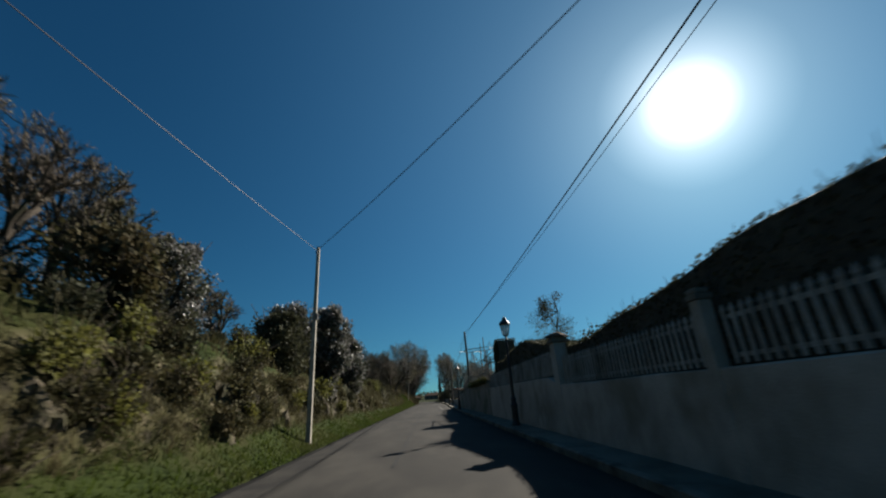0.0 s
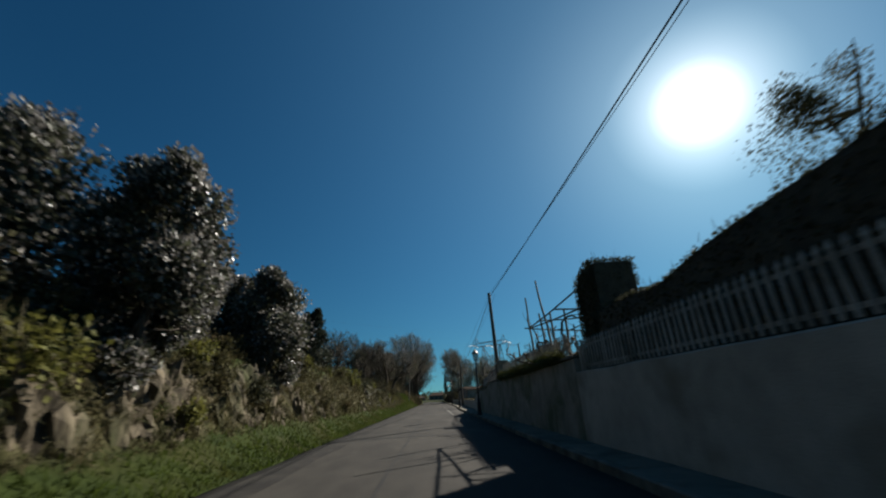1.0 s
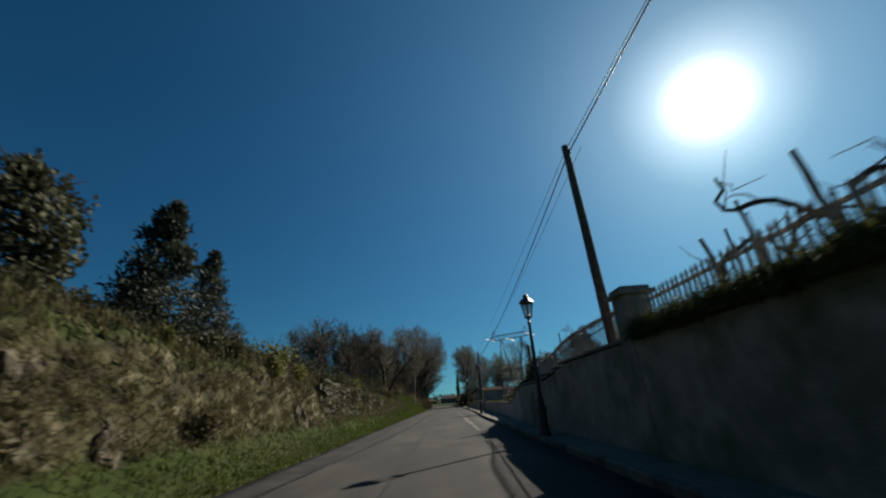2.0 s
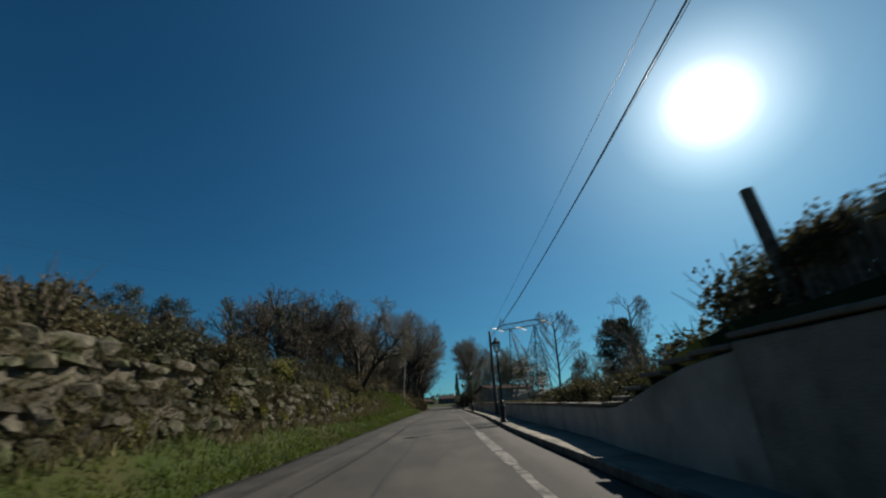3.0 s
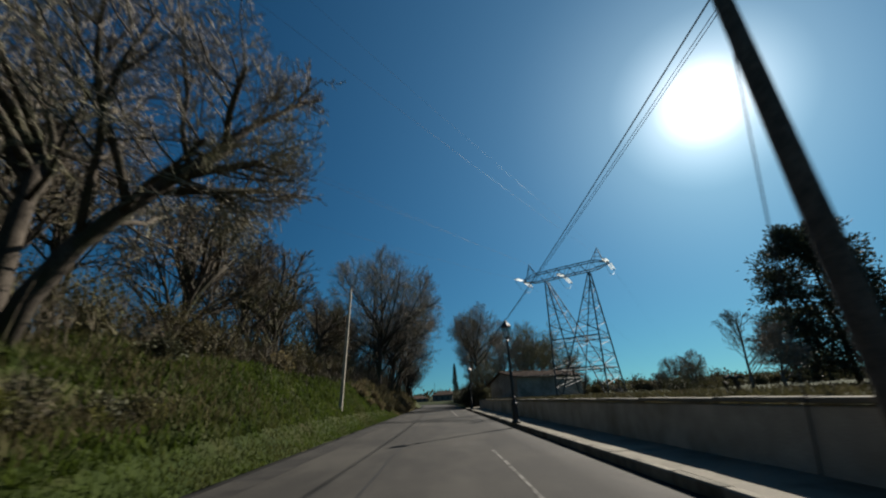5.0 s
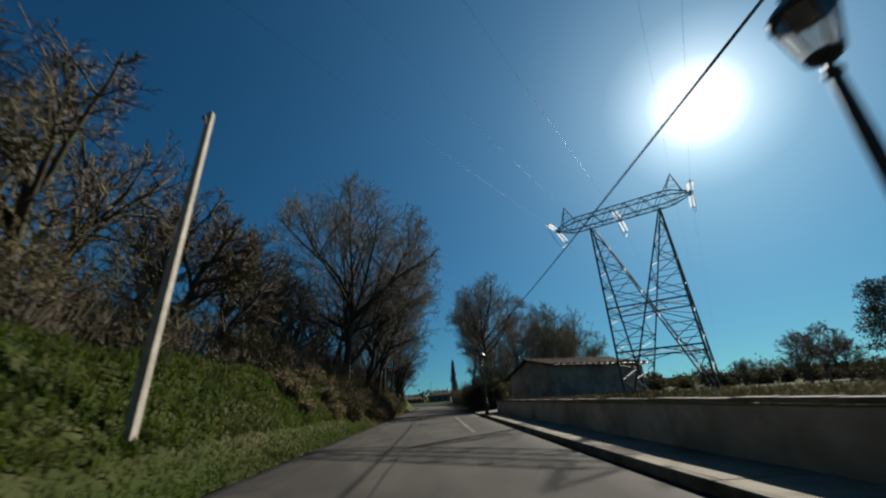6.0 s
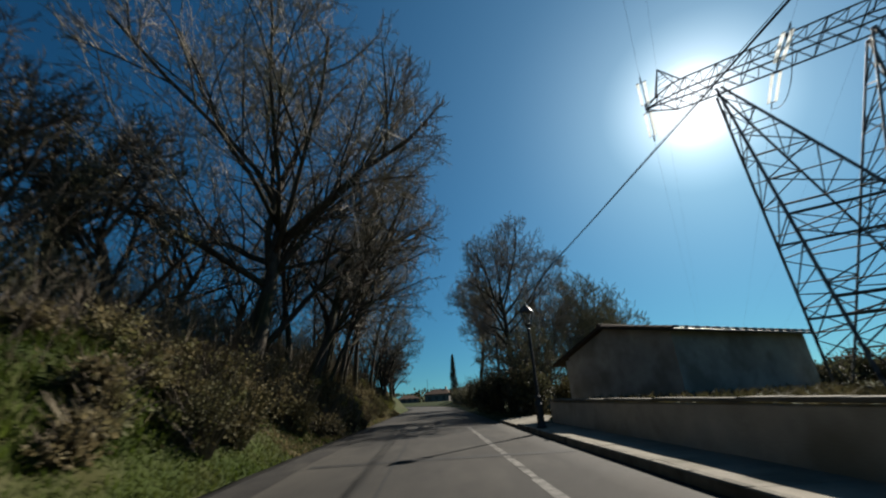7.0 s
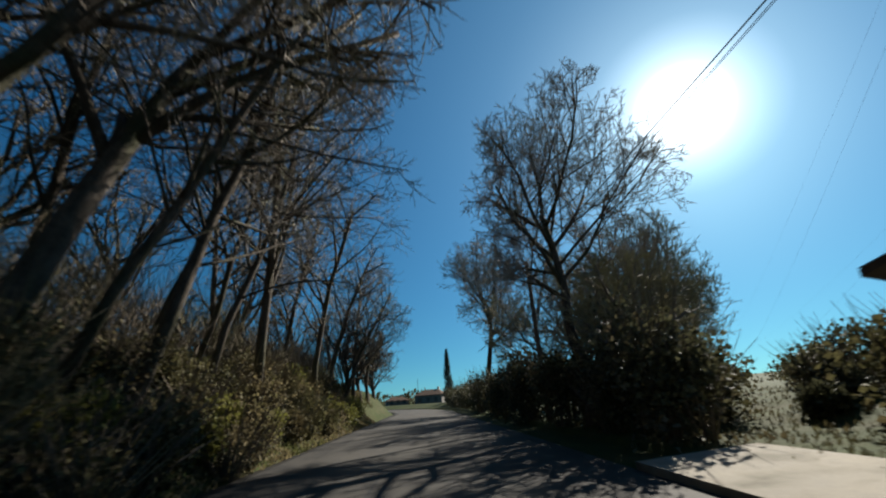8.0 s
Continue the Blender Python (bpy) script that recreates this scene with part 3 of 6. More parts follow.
# ---- poles, lamps and cables ----
def street_lamp(x, y):
    t = thing("street_lamp", (x, y, 0.155), "black cast-iron lantern lamp on a pavement, smoky glass panes", "street lamp", "street lamps along the pavement")
    part("base", Geo().lathe([(0.17, 0), (0.17, 0.06), (0.15, 0.09), (0.125, 0.16), (0.12, 0.62), (0.135, 0.66), (0.135, 0.72), (0.10, 0.78), (0.085, 0.86), (0.105, 0.90), (0.105, 0.95), (0.075, 1.0)], 8), "iron", t, "stepped cast-iron foot")
    g = Geo().lathe([(0.062, 0.98), (0.060, 1.5), (0.052, 2.6), (0.045, 3.12), (0.062, 3.15), (0.062, 3.19), (0.04, 3.22), (0.04, 3.30)], 10)
    part("post", g, "iron", t)
    zb, zt, rb, rt, n = 3.34, 3.78, 0.12, 0.215, 6
    ring = lambda r, z: [Vector((r * math.cos(2 * math.pi * (k + 0.5) / n), r * math.sin(2 * math.pi * (k + 0.5) / n), z)) for k in range(n)]
    lo, hi = ring(rb, zb), ring(rt, zt)
    g = Geo().lathe([(0.04, 3.28), (0.10, 3.31), (0.125, 3.325), (0.125, 3.345), (0.05, 3.345)], 12)
    for k in range(n):
        g.tube([lo[k], hi[k]], 0.011, 4)
        g.tube([lo[k], lo[(k + 1) % n]], 0.011, 4)
        g.tube([hi[k], hi[(k + 1) % n]], 0.015, 4)
        g.tube([hi[k] * 0.99, hi[k] * 1.0 + Vector((0, 0, 0.06))], [0.016, 0.004], 5)
    part("lantern_frame", g, "iron", t)
    for k in range(n):
        a, b, c, d = lo[k], lo[(k + 1) % n], hi[(k + 1) % n], hi[k]
        f = 0.965
        pane = Geo()
        i = Vector((-(a + b).x, -(a + b).y, 0)).normalized() * 0.004
        q = [Vector((p.x * f, p.y * f, p.z)) for p in (a, b, c, d)]
        pane.add([tuple(p) for p in q] + [tuple(p + i) for p in q], [(0, 1, 2, 3), (7, 6, 5, 4), (0, 4, 5, 1), (1, 5, 6, 2), (2, 6, 7, 3), (3, 7, 4, 0)])
        part("pane", pane, "lamp_glass", t).visible_shadow = False
    part("roof", Geo().lathe([(0.235, 3.775), (0.24, 3.80), (0.20, 3.86), (0.13, 3.93), (0.085, 3.955), (0.085, 4.0), (0.10, 4.01), (0.075, 4.035), (0.03, 4.05), (0.02, 4.09), (0.001, 4.13)], 6), "iron", t, "dark faceted lantern roof with a finial")
    return t


lamp = street_lamp(3.40, 8.9)
for x, y in ((3.12, 34.4), (3.30, 57.8), (3.50, 83.15), (3.70, 109.2)):
    copy_thing(lamp, pose(x, y, 0.155, 0, 0, 17 * y))


def utility_pole(x, y, z0, top, r0, r1, square, material, label, lean=(0, 0)):
    t = thing("utility_pole", (x, y, z0), label, "pole", "utility poles")
    g = Geo()
    h = top - z0
    n = 10
    if square:
        pts = [(lean[0] * k / n, lean[1] * k / n, -0.3 + (h + 0.3) * k / n) for k in range(n + 1)]
        g.tube(pts, [r0 + (r1 - r0) * k / n for k in range(n + 1)], 4, spin=math.pi / 4)
    else:
        pts = [(lean[0] * k / n + 0.012 * rough_at(k, y), lean[1] * k / n, -0.3 + (h + 0.3) * k / n) for k in range(n + 1)]
        g.tube(pts, [r0 + (r1 - r0) * k / n for k in range(n + 1)], 12)
    part("shaft", g, material, t, "", not square)
    g = Geo()
    zt = h - 0.35
    g.tube([(lean[0], lean[1] - 0.02, zt), (lean[0], lean[1] - 0.22, zt)], 0.016, 6)
    g.lathe([(0.02, 0), (0.04, 0.02), (0.045, 0.07), (0.03, 0.1), (0.02, 0.12)], 8, (lean[0], lean[1] - 0.2, zt))
    part("cable_bracket", g, "steel", t)
    return t


pole_a = utility_pole(-3.90, 7.57, 0.30, 7.17, 0.115, 0.075, True, "pole_concrete", "pale square concrete utility pole on a grass verge")
g_box = Geo().box((0.06, -0.12, 3.95), (0.13, -0.02, 4.2), 0.01).tube([(0.08, -0.08, 4.15), (0.24, -0.1, 4.25), (0.30, -0.1, 4.2)], 0.015, 6)
part("clamp_box", g_box, "steel", pole_a, "small grey metal clamp at half height")
utility_pole(3.98, 30.6, 1.9, 7.05, 0.12, 0.085, False, "pole_wood", "dark weathered wooden utility pole behind a wall", (-0.15, 0))
utility_pole(4.48, 69.86, 0.16, 6.5, 0.15, 0.10, False, "pole_wood", "dark weathered wooden utility pole on a pavement before a low wall")
utility_pole(-4.58, 87.9, 0.8, 7.35, 0.115, 0.075, True, "pole_concrete", "pale leaning square concrete utility pole on a grass bank", (0.38, 0))
utility_pole(5.6, 128.0, 0.4, 7.4, 0.13, 0.09, False, "pole_wood", "dark wooden utility pole among trees")
utility_pole(4.3, -22.0, 1.2, 7.2, 0.13, 0.09, False, "pole_wood", "dark wooden utility pole behind a wall")


def cable(name, a, b, sag, r, label, n=22):
    a, b = Vector(a), Vector(b)
    pts = [a.lerp(b, k / n) - Vector((0, 0, 4 * sag * (k / n) * (1 - k / n))) for k in range(n + 1)]
    ob = part(name, Geo().tube(pts, r, 5), "wire", None)
    return tagged(ob, label, "cable", "overhead cables")


cable("overhead_cable", (4.2, -22, 6.0), (3.83, 30.5, 6.75), 0.25, 0.017, "thick black telephone cable between wooden poles")
cable("overhead_cable", (4.6, -22, 6.1), (3.85, 30.5, 6.95), 0.35, 0.008, "thin black wire between wooden poles")
cable("overhead_cable", (3.83, 30.5, 6.75), (4.48, 69.8, 6.05), 0.70, 0.017, "thick black telephone cable between wooden poles")
cable("overhead_cable", (4.2, 30.5, 6.95), (5.1, 69.8, 6.4), 0.3, 0.007, "thin black wire between wooden poles")
cable("overhead_cable", (3.85, 30.5, 6.98), (4.40, 69.8, 6.45), 0.15, 0.007, "thin black wire between wooden poles")
cable("overhead_cable", (4.48, 69.86, 6.05), (5.6, 128, 7.1), 0.85, 0.013, "thick black telephone cable between wooden poles")
cable("overhead_cable", (4.95, 69.86, 6.4), (6.3, 128, 7.3), 0.5, 0.007, "thin black wire between wooden poles")
cable("overhead_cable", (5.1, 69.86, 6.5), (6.5, 128, 7.45), 0.5, 0.007, "thin black wire between wooden poles")
cable("overhead_cable", (4.50, 69.8, 6.2), (4.72, 71.2, 0.16), -0.06, 0.010, "thin stay wire running down beside a pole")
cable("overhead_cable", (-3.90, 7.5, 7.05), (8.0, -11.2, 7.3), 0.42, 0.012, "black cable crossing over the lane")
cable("overhead_cable", (-3.92, 7.5, 7.0), (-8.5, -22, 7.6), 0.3, 0.010, "black cable along the bank")


# ---- the lattice pylon ----
def pylon():
    ax, nx = Vector((0.802, -0.597, 0)), Vector((0.597, 0.802, 0))
    org = Vector((14.69, 107.13, 0))
    gz = 0.78
    t = thing("power_pylon", (org.x, org.y, gz), "grey galvanised lattice portal pylon standing in a field", "pylon")

    def at(s, z, n=0.0):
        return ax * (s - 5.0) + nx * n + Vector((0, 0, z - gz))

    depth = lambda z: 0.3 + 3.0 * (13.0 - z) / 12.2
    lerp = lambda a, b, f: a + (b - a) * f
    # main members in the portal's plane, as foot and head on the beam's axis
    left = lambda z: lerp(3.46, 2.87, (z - 0.8) / 12.2)
    right = lambda z: lerp(8.15, 7.70, (z - 0.8) / 12.2)
    down = lambda z: lerp(7.90, 3.05, (z - 0.8) / 12.0)
    rise = lambda z: lerp(3.95, 7.65, (z - 0.8) / 12.0)
    zs = [0.78 + 12.2 * k / 14 for k in range(15)]
    for nm, fn in (("leg", left), ("leg", right), ("diagonal_leg", down), ("diagonal_leg", rise)):
        for sg in (-1, 1):
            part(nm, Geo().tube([at(fn(z), z, sg * depth(z)) for z in (0.6, 4, 8, 12.8)], 0.072 if nm == "leg" else 0.055, 4), "steel", t)
        g = Geo()
        for k in range(14):
            z0, z1 = zs[k], zs[k + 1]
            sg = 1 if k % 2 else -1
            g.tube([at(fn(z0), z0, -sg * depth(z0)), at(fn(z1), z1, sg * depth(z1))], 0.026, 3, False)
            if k % 2 == 0:
                g.tube([at(fn(z0), z0, -depth(z0)), at(fn(z0), z0, depth(z0))], 0.024, 3, False)
        tagged(part("leg_bracing", g, "steel", t), "", "", "", "stuff")
    # rungs between each leg and the diagonal next to it
    for sg in (-1, 1):
        for a, b, lo, hi in ((left, down, 6.6, 12.2), (rise, right, 6.6, 12.2), (left, rise, 0.9, 5.6), (down, right, 0.9, 5.6)):
            n = 5
            g = Geo()
            for k in range(n):
                z0, z1 = lo + (hi - lo) * k / n, lo + (hi - lo) * (k + 1) / n
                g.tube([at(a(z0), z0, sg * depth(z0)), at(b(z0), z0, sg * depth(z0))], 0.030, 3, False)
                if k % 2:
                    g.tube([at(a(z0), z0, sg * depth(z0)), at(b(z1), z1, sg * depth(z1))], 0.028, 3, False)
                else:
                    g.tube([at(b(z0), z0, sg * depth(z0)), at(a(z1), z1, sg * depth(z1))], 0.028, 3, False)
            tagged(part("lattice_panel", g, "steel", t), "", "", "", "stuff")
    for zc in (6.2, 3.3):
        g = Geo()
        for sg in (-1, 1):
            part("cross_beam", Geo().tube([at(left(zc), zc, sg * depth(zc)), at(right(zc), zc, sg * depth(zc))], 0.05, 4), "steel", t)
            g.tube([at(left(zc), zc - 0.55, sg * depth(zc)), at(5.9, zc, sg * depth(zc)), at(right(zc), zc - 0.55, sg * depth(zc))], 0.03, 3, False)
        for k in range(0, 7, 2):
            s0, s1 = lerp(left(zc), right(zc), k / 6), lerp(left(zc), right(zc), min(6, k + 2) / 6)
            g.tube([at(s0, zc, -depth(zc)), at(s0, zc, depth(zc))], 0.026, 3, False)
            g.tube([at(s0, zc, -depth(zc)), at(s1, zc, depth(zc))], 0.024, 3, False)
        tagged(part("beam_bracing", g, "steel", t), "", "", "", "stuff")
    # the head beam with its two tips
    g = Geo()
    top = lambda s: 13.95 - (0.45 * (1.6 - s) / 1.4 if s < 1.6 else 0) - (0.45 * (s - 8.4) / 1.4 if s > 8.4 else 0)
    bot = lambda s: 13.0 + (0.35 * (1.6 - s) / 1.4 if s < 1.6 else 0) + (0.35 * (s - 8.4) / 1.4 if s > 8.4 else 0)
    wid = lambda s: 0.42 * min(1.0, 0.12 + s / 1.6, 0.12 + (10 - s) / 1.6)
    ss = [0.2 + 9.6 * k / 16 for k in range(17)]
    for sg in (-1, 1):
        for fn in (top, bot):
            g.tube([at(s, fn(s), sg * wid(s)) for s in ss], 0.045, 4)
        for k in range(16):
            a, b = ss[k], ss[k + 1]
            f0, f1 = (top, bot) if k % 2 else (bot, top)
            g.tube([at(a, f0(a), sg * wid(a)), at(b, f1(b), sg * wid(b))], 0.026, 3, False)
    for k in range(17):
        s = ss[k]
        g.tube([at(s, top(s), -wid(s)), at(s, top(s), wid(s))], 0.022, 3, False)
        g.tube([at(s, bot(s), -wid(s)), at(s, bot(s), wid(s))], 0.022, 3, False)
        if k < 16:
            g.tube([at(s, bot(s), -wid(s)), at(ss[k + 1], bot(ss[k + 1]), wid(ss[k + 1]))], 0.022, 3, False)
            g.tube([at(s, top(s), wid(s)), at(ss[k + 1], top(ss[k + 1]), -wid(ss[k + 1]))], 0.022, 3, False)
    part("head_beam", g, "steel", t)
    for s, out in ((1.25, -0.35), (8.75, 0.35)):
        g = Geo()
        tip = at(s + out * 0.4, 15.25)
        for ds in (-0.55, 0.55):
            for sg in (-1, 1):
                g.tube([at(s + ds, top(s + ds), sg * wid(s + ds)), tip], 0.032, 4)
        for f in (0.35, 0.65):
            c = [at(s + ds, top(s + ds), sg * wid(s + ds)).lerp(tip, f) for ds, sg in ((-0.55, -1), (0.55, -1), (0.55, 1), (-0.55, 1))]
            for k in range(4):
                g.tube([c[k], c[(k + 1) % 4]], 0.018, 3, False)
        part("earth_wire_peak", g, "steel", t)
    # glass insulator strings, two at each point, and the loops that join the conductors
    ln = Vector((0.56, 0.828, 0)).normalized()
    disc = [(0.012, 0.0), (0.035, 0.012), (0.066, 0.05), (0.066, 0.062), (0.025, 0.075), (0.012, 0.10)]
    ends = []
    for s in (0.25, 5.0, 9.75):
        zt = 13.45 if s != 5.0 else 12.95
        pair = []
        for sg in (-1, 1):
            d = (ln * sg + Vector((0, 0, -0.10))).normalized()
            q = d.to_track_quat("Z", "Y").to_matrix()
            p0 = at(s, zt, sg * 0.1)
            for rail_off in (-0.13, 0.13):
                body = Geo()
                for k in range(18):
                    prof = [(r, z + 0.25 + 0.105 * k) for r, z in disc]
                    tmp = Geo().lathe(prof, 8)
                    body.add([tuple(p0 + q @ Vector((v[0] + rail_off, v[1], v[2]))) for v in tmp.v], tmp.f)
                part("insulator_string", body, "insulator", t, "string of pale glass insulator discs").visible_shadow = False
            hook = Geo().tube([p0, p0 + d * 0.27], 0.02, 5).tube([p0 + d * 2.15, p0 + d * 2.6], 0.025, 5)
            hook.tube([p0 + d * 2.15 + q @ Vector((-0.19, 0, 0)), p0 + d * 2.15 + q @ Vector((0.19, 0, 0))], 0.02, 5)
            hook.tube([p0 + d * 0.27 + q @ Vector((-0.17, 0, 0)), p0 + d * 0.27 + q @ Vector((0.17, 0, 0))], 0.02, 5)
            part("string_fitting", hook, "steel", t)
            pair.append(p0 + d * 2.6)
        g = Geo()
        n = 12
        g.tube([pair[0].lerp(pair[1], k / n) - Vector((0, 0, 4 * 1.0 * (k / n) * (1 - k / n))) for k in range(n + 1)], 0.016, 4)
        part("jumper_loop", g, "wire", t)
        ends.append((pair, s))
    for pair, s in ends:
        for p, sg, reach in ((pair[0], -1, 190), (pair[1], 1, 260)):
            a = p + Vector((org.x, org.y, gz))
            cable("power_line", a, a + ln * (sg * reach) + Vector((0, 0, 2 if sg < 0 else -4)), 6.5 if sg < 0 else 8.0, 0.0035, "thin grey power conductor strung from a lattice pylon", 40)
    for s in (1.1, 8.9):
        a = at(s, 15.25) + Vector((org.x, org.y, gz))
        for sg, reach in ((-1, 190), (1, 260)):
            cable("earth_wire", a, a + ln * (sg * reach) + Vector((0, 0, 1)), 5.0, 0.003, "thin grey earth wire strung from a pylon peak", 40)
    for s, sg in ((3.46, -1), (3.46, 1), (8.15, -1), (8.15, 1)):
        c = at(s, gz, sg * 3.3)
        part("footing", Geo().box((c.x - 0.3, c.y - 0.3, -0.35), (c.x + 0.3, c.y + 0.3, 0.12), 0.03), "concrete", t, "square concrete footing")


pylon()


# ---- the shed and the far houses ----
def shed():
    ang = math.degrees(math.atan2(0.389, 0.921))
    t = thing("shed", (8.5, 108.82, 0.55), "grey plastered shed with a low uneven pitched tiled roof", "shed", "", ang)
    L, W, th, o = 8.5, 5.45, 0.22, 0.30
    # eaves and ridge in the gable's plane: the near slope is flatter than the far one
    near, peak, far = (-0.3, 2.47), (2.89, 3.07), (6.05, 1.85)
    k0, k1 = (peak[1] - near[1]) / (peak[0] - near[0]), (far[1] - peak[1]) / (far[0] - peak[0])
    under = lambda v: (near[1] + k0 * (v - near[0]) if v < peak[0] else peak[1] + k1 * (v - peak[0])) - 0.10
    part("wall", Geo().box((0, 0, -0.8), (L, th, under(0))), "plaster", t)
    part("wall", Geo().box((0, W - th, -0.8), (L, W, under(W))), "plaster", t)
    for x0 in (0.0, L - th):
        g = Geo()
        a = [(x0, th + 0.003, -0.8), (x0, W - th - 0.003, -0.8), (x0, W - th - 0.003, under(W - th)), (x0, peak[0], under(peak[0])), (x0, th + 0.003, under(th))]
        b = [(x0 + th, y, z) for _, y, z in a]
        g.add(a + b, [(4, 3, 2, 1, 0), (5, 6, 7, 8, 9)] + [(i, (i + 1) % 5, 5 + (i + 1) % 5, 5 + i) for i in range(5)])
        part("gable_wall", g, "plaster", t)
    for side, (ye, ze) in enumerate((near, far)):
        yr, zr = peak
        g = Geo()
        pts = [(-o, ye, ze), (L + o, ye, ze), (L + o, yr, zr), (-o, yr, zr)]
        if side:
            pts = pts[::-1]
        g.add(pts + [(x, y, z - 0.09) for x, y, z in pts], [(0, 1, 2, 3), (7, 6, 5, 4), (0, 4, 5, 1), (1, 5, 6, 2), (2, 6, 7, 3), (3, 7, 4, 0)])
        slope = part("roof_slope", g, "dark_wood", t, "dark boarding under the roof tiles")
        rowl = math.hypot(yr - ye, zr - ze)
        rows, cols = 9, 16
        tw, tl = (L + 2 * o) / cols, rowl / rows
        prof = [(0, 0), (0.12, 0.035), (0.3, 0.055), (0.5, 0.055), (0.68, 0.035), (0.8, 0.0), (1.0, 0.0)]
        vs = [(px * tw, 0, pz + 0.02) for px, pz in prof] + [(px * tw, tl * 1.06, pz) for px, pz in prof]
        tile = Geo()
        tile.add(vs, [(i, i + 1, i + 8, i + 7) for i in range(6)])
        tile.add([(px * tw, 0, pz + 0.02) for px, pz in prof[:6]] + [(px * tw, 0, 0.0) for px, pz in prof[:6]], [(i + 6, i + 7, i + 1, i) for i in range(5)])
        tile = tile.mesh("roof_tile", M["roof"])
        pitch = math.degrees(math.atan2(zr - ze, abs(yr - ye)))
        for r in range(rows):
            for cc in range(cols):
                ob = new("roof_tile", tile)
                ob.parent = slope
                f = r / rows
                ob.matrix_basis = pose(-o + (cc + side) * tw, ye + (yr - ye) * f, ze + (zr - ze) * f + 0.012, pitch, 0, 180 * side)
    part("ridge_cap", Geo().tube([(-o, peak[0], peak[1] + 0.03), (L / 2, peak[0], peak[1] + 0.035), (L + o, peak[0], peak[1] + 0.03)], 0.09, 8), "roof", t)
    part("gutter", Geo().tube([(-o, -0.36, 2.41), (L + o, -0.36, 2.39)], 0.05, 8), "iron", t, "dark metal eaves gutter")
    return t


shed()


def far_house(x, y, w, d, h, rise, label, rz=0.0):
    t = thing("house", (x, y, 0.3), label, "house", "far houses along the lane", rz)
    part("wall", Geo().box((-w / 2, -d / 2, -0.6), (w / 2, d / 2, h)), "house_wall", t)
    g = Geo()
    o = 0.45
    a = [(-w / 2 - o, -d / 2 - o, h - 0.1), (w / 2 + o, -d / 2 - o, h - 0.1), (w / 2 + o, d / 2 + o, h - 0.1), (-w / 2 - o, d / 2 + o, h - 0.1), (-w / 4, 0, h + rise), (w / 4, 0, h + rise)]
    g.add(a, [(0, 1, 5, 4), (1, 2, 5), (2, 3, 4, 5), (3, 0, 4), (3, 2, 1, 0)])
    part("roof", g, "roof", t, "dark hipped tile roof")
    for k in (-1, 0, 1):
        win = part("window", Geo().box((k * w / 3.4 - 0.5, -d / 2 - 0.03, 0.9), (k * w / 3.4 + 0.5, -d / 2 - 0.004, 2.1)), "window", t)
        fr = Geo()
        for lo, hi in (((-0.56, 0.84), (0.56, 0.9)), ((-0.56, 2.1), (0.56, 2.16)), ((-0.56, 0.9), (-0.5, 2.1)), ((0.5, 0.9), (0.56, 2.1)), ((-0.025, 0.9), (0.025, 2.1))):
            fr.box((k * w / 3.4 + lo[0], -d / 2 - 0.05, lo[1]), (k * w / 3.4 + hi[0], -d / 2 - 0.005, hi[1]))
        part("window_frame", fr, "house_wall", win)
    part("chimney", Geo().box((w / 5, 0.4, h + rise * 0.3), (w / 5 + 0.6, 1.0, h + rise + 0.7), 0.02), "render", t)
    return t


far_house(2.6, 238, 8.5, 7, 2.9, 1.5, "small pale house with a dark hipped roof beyond a bend", -20)
far_house(-9.0, 252, 7, 6, 2.0, 1.1, "low pale house beyond a bend of the lane", 12)
mast = thing("mast", (-1.5, 234, 0.3), "thin dark mast beside a far house", "mast")
part("pole", Geo().tube([(0, 0, -0.5), (0, 0, 7.5)], [0.09, 0.06], 6), "pole_wood", mast)


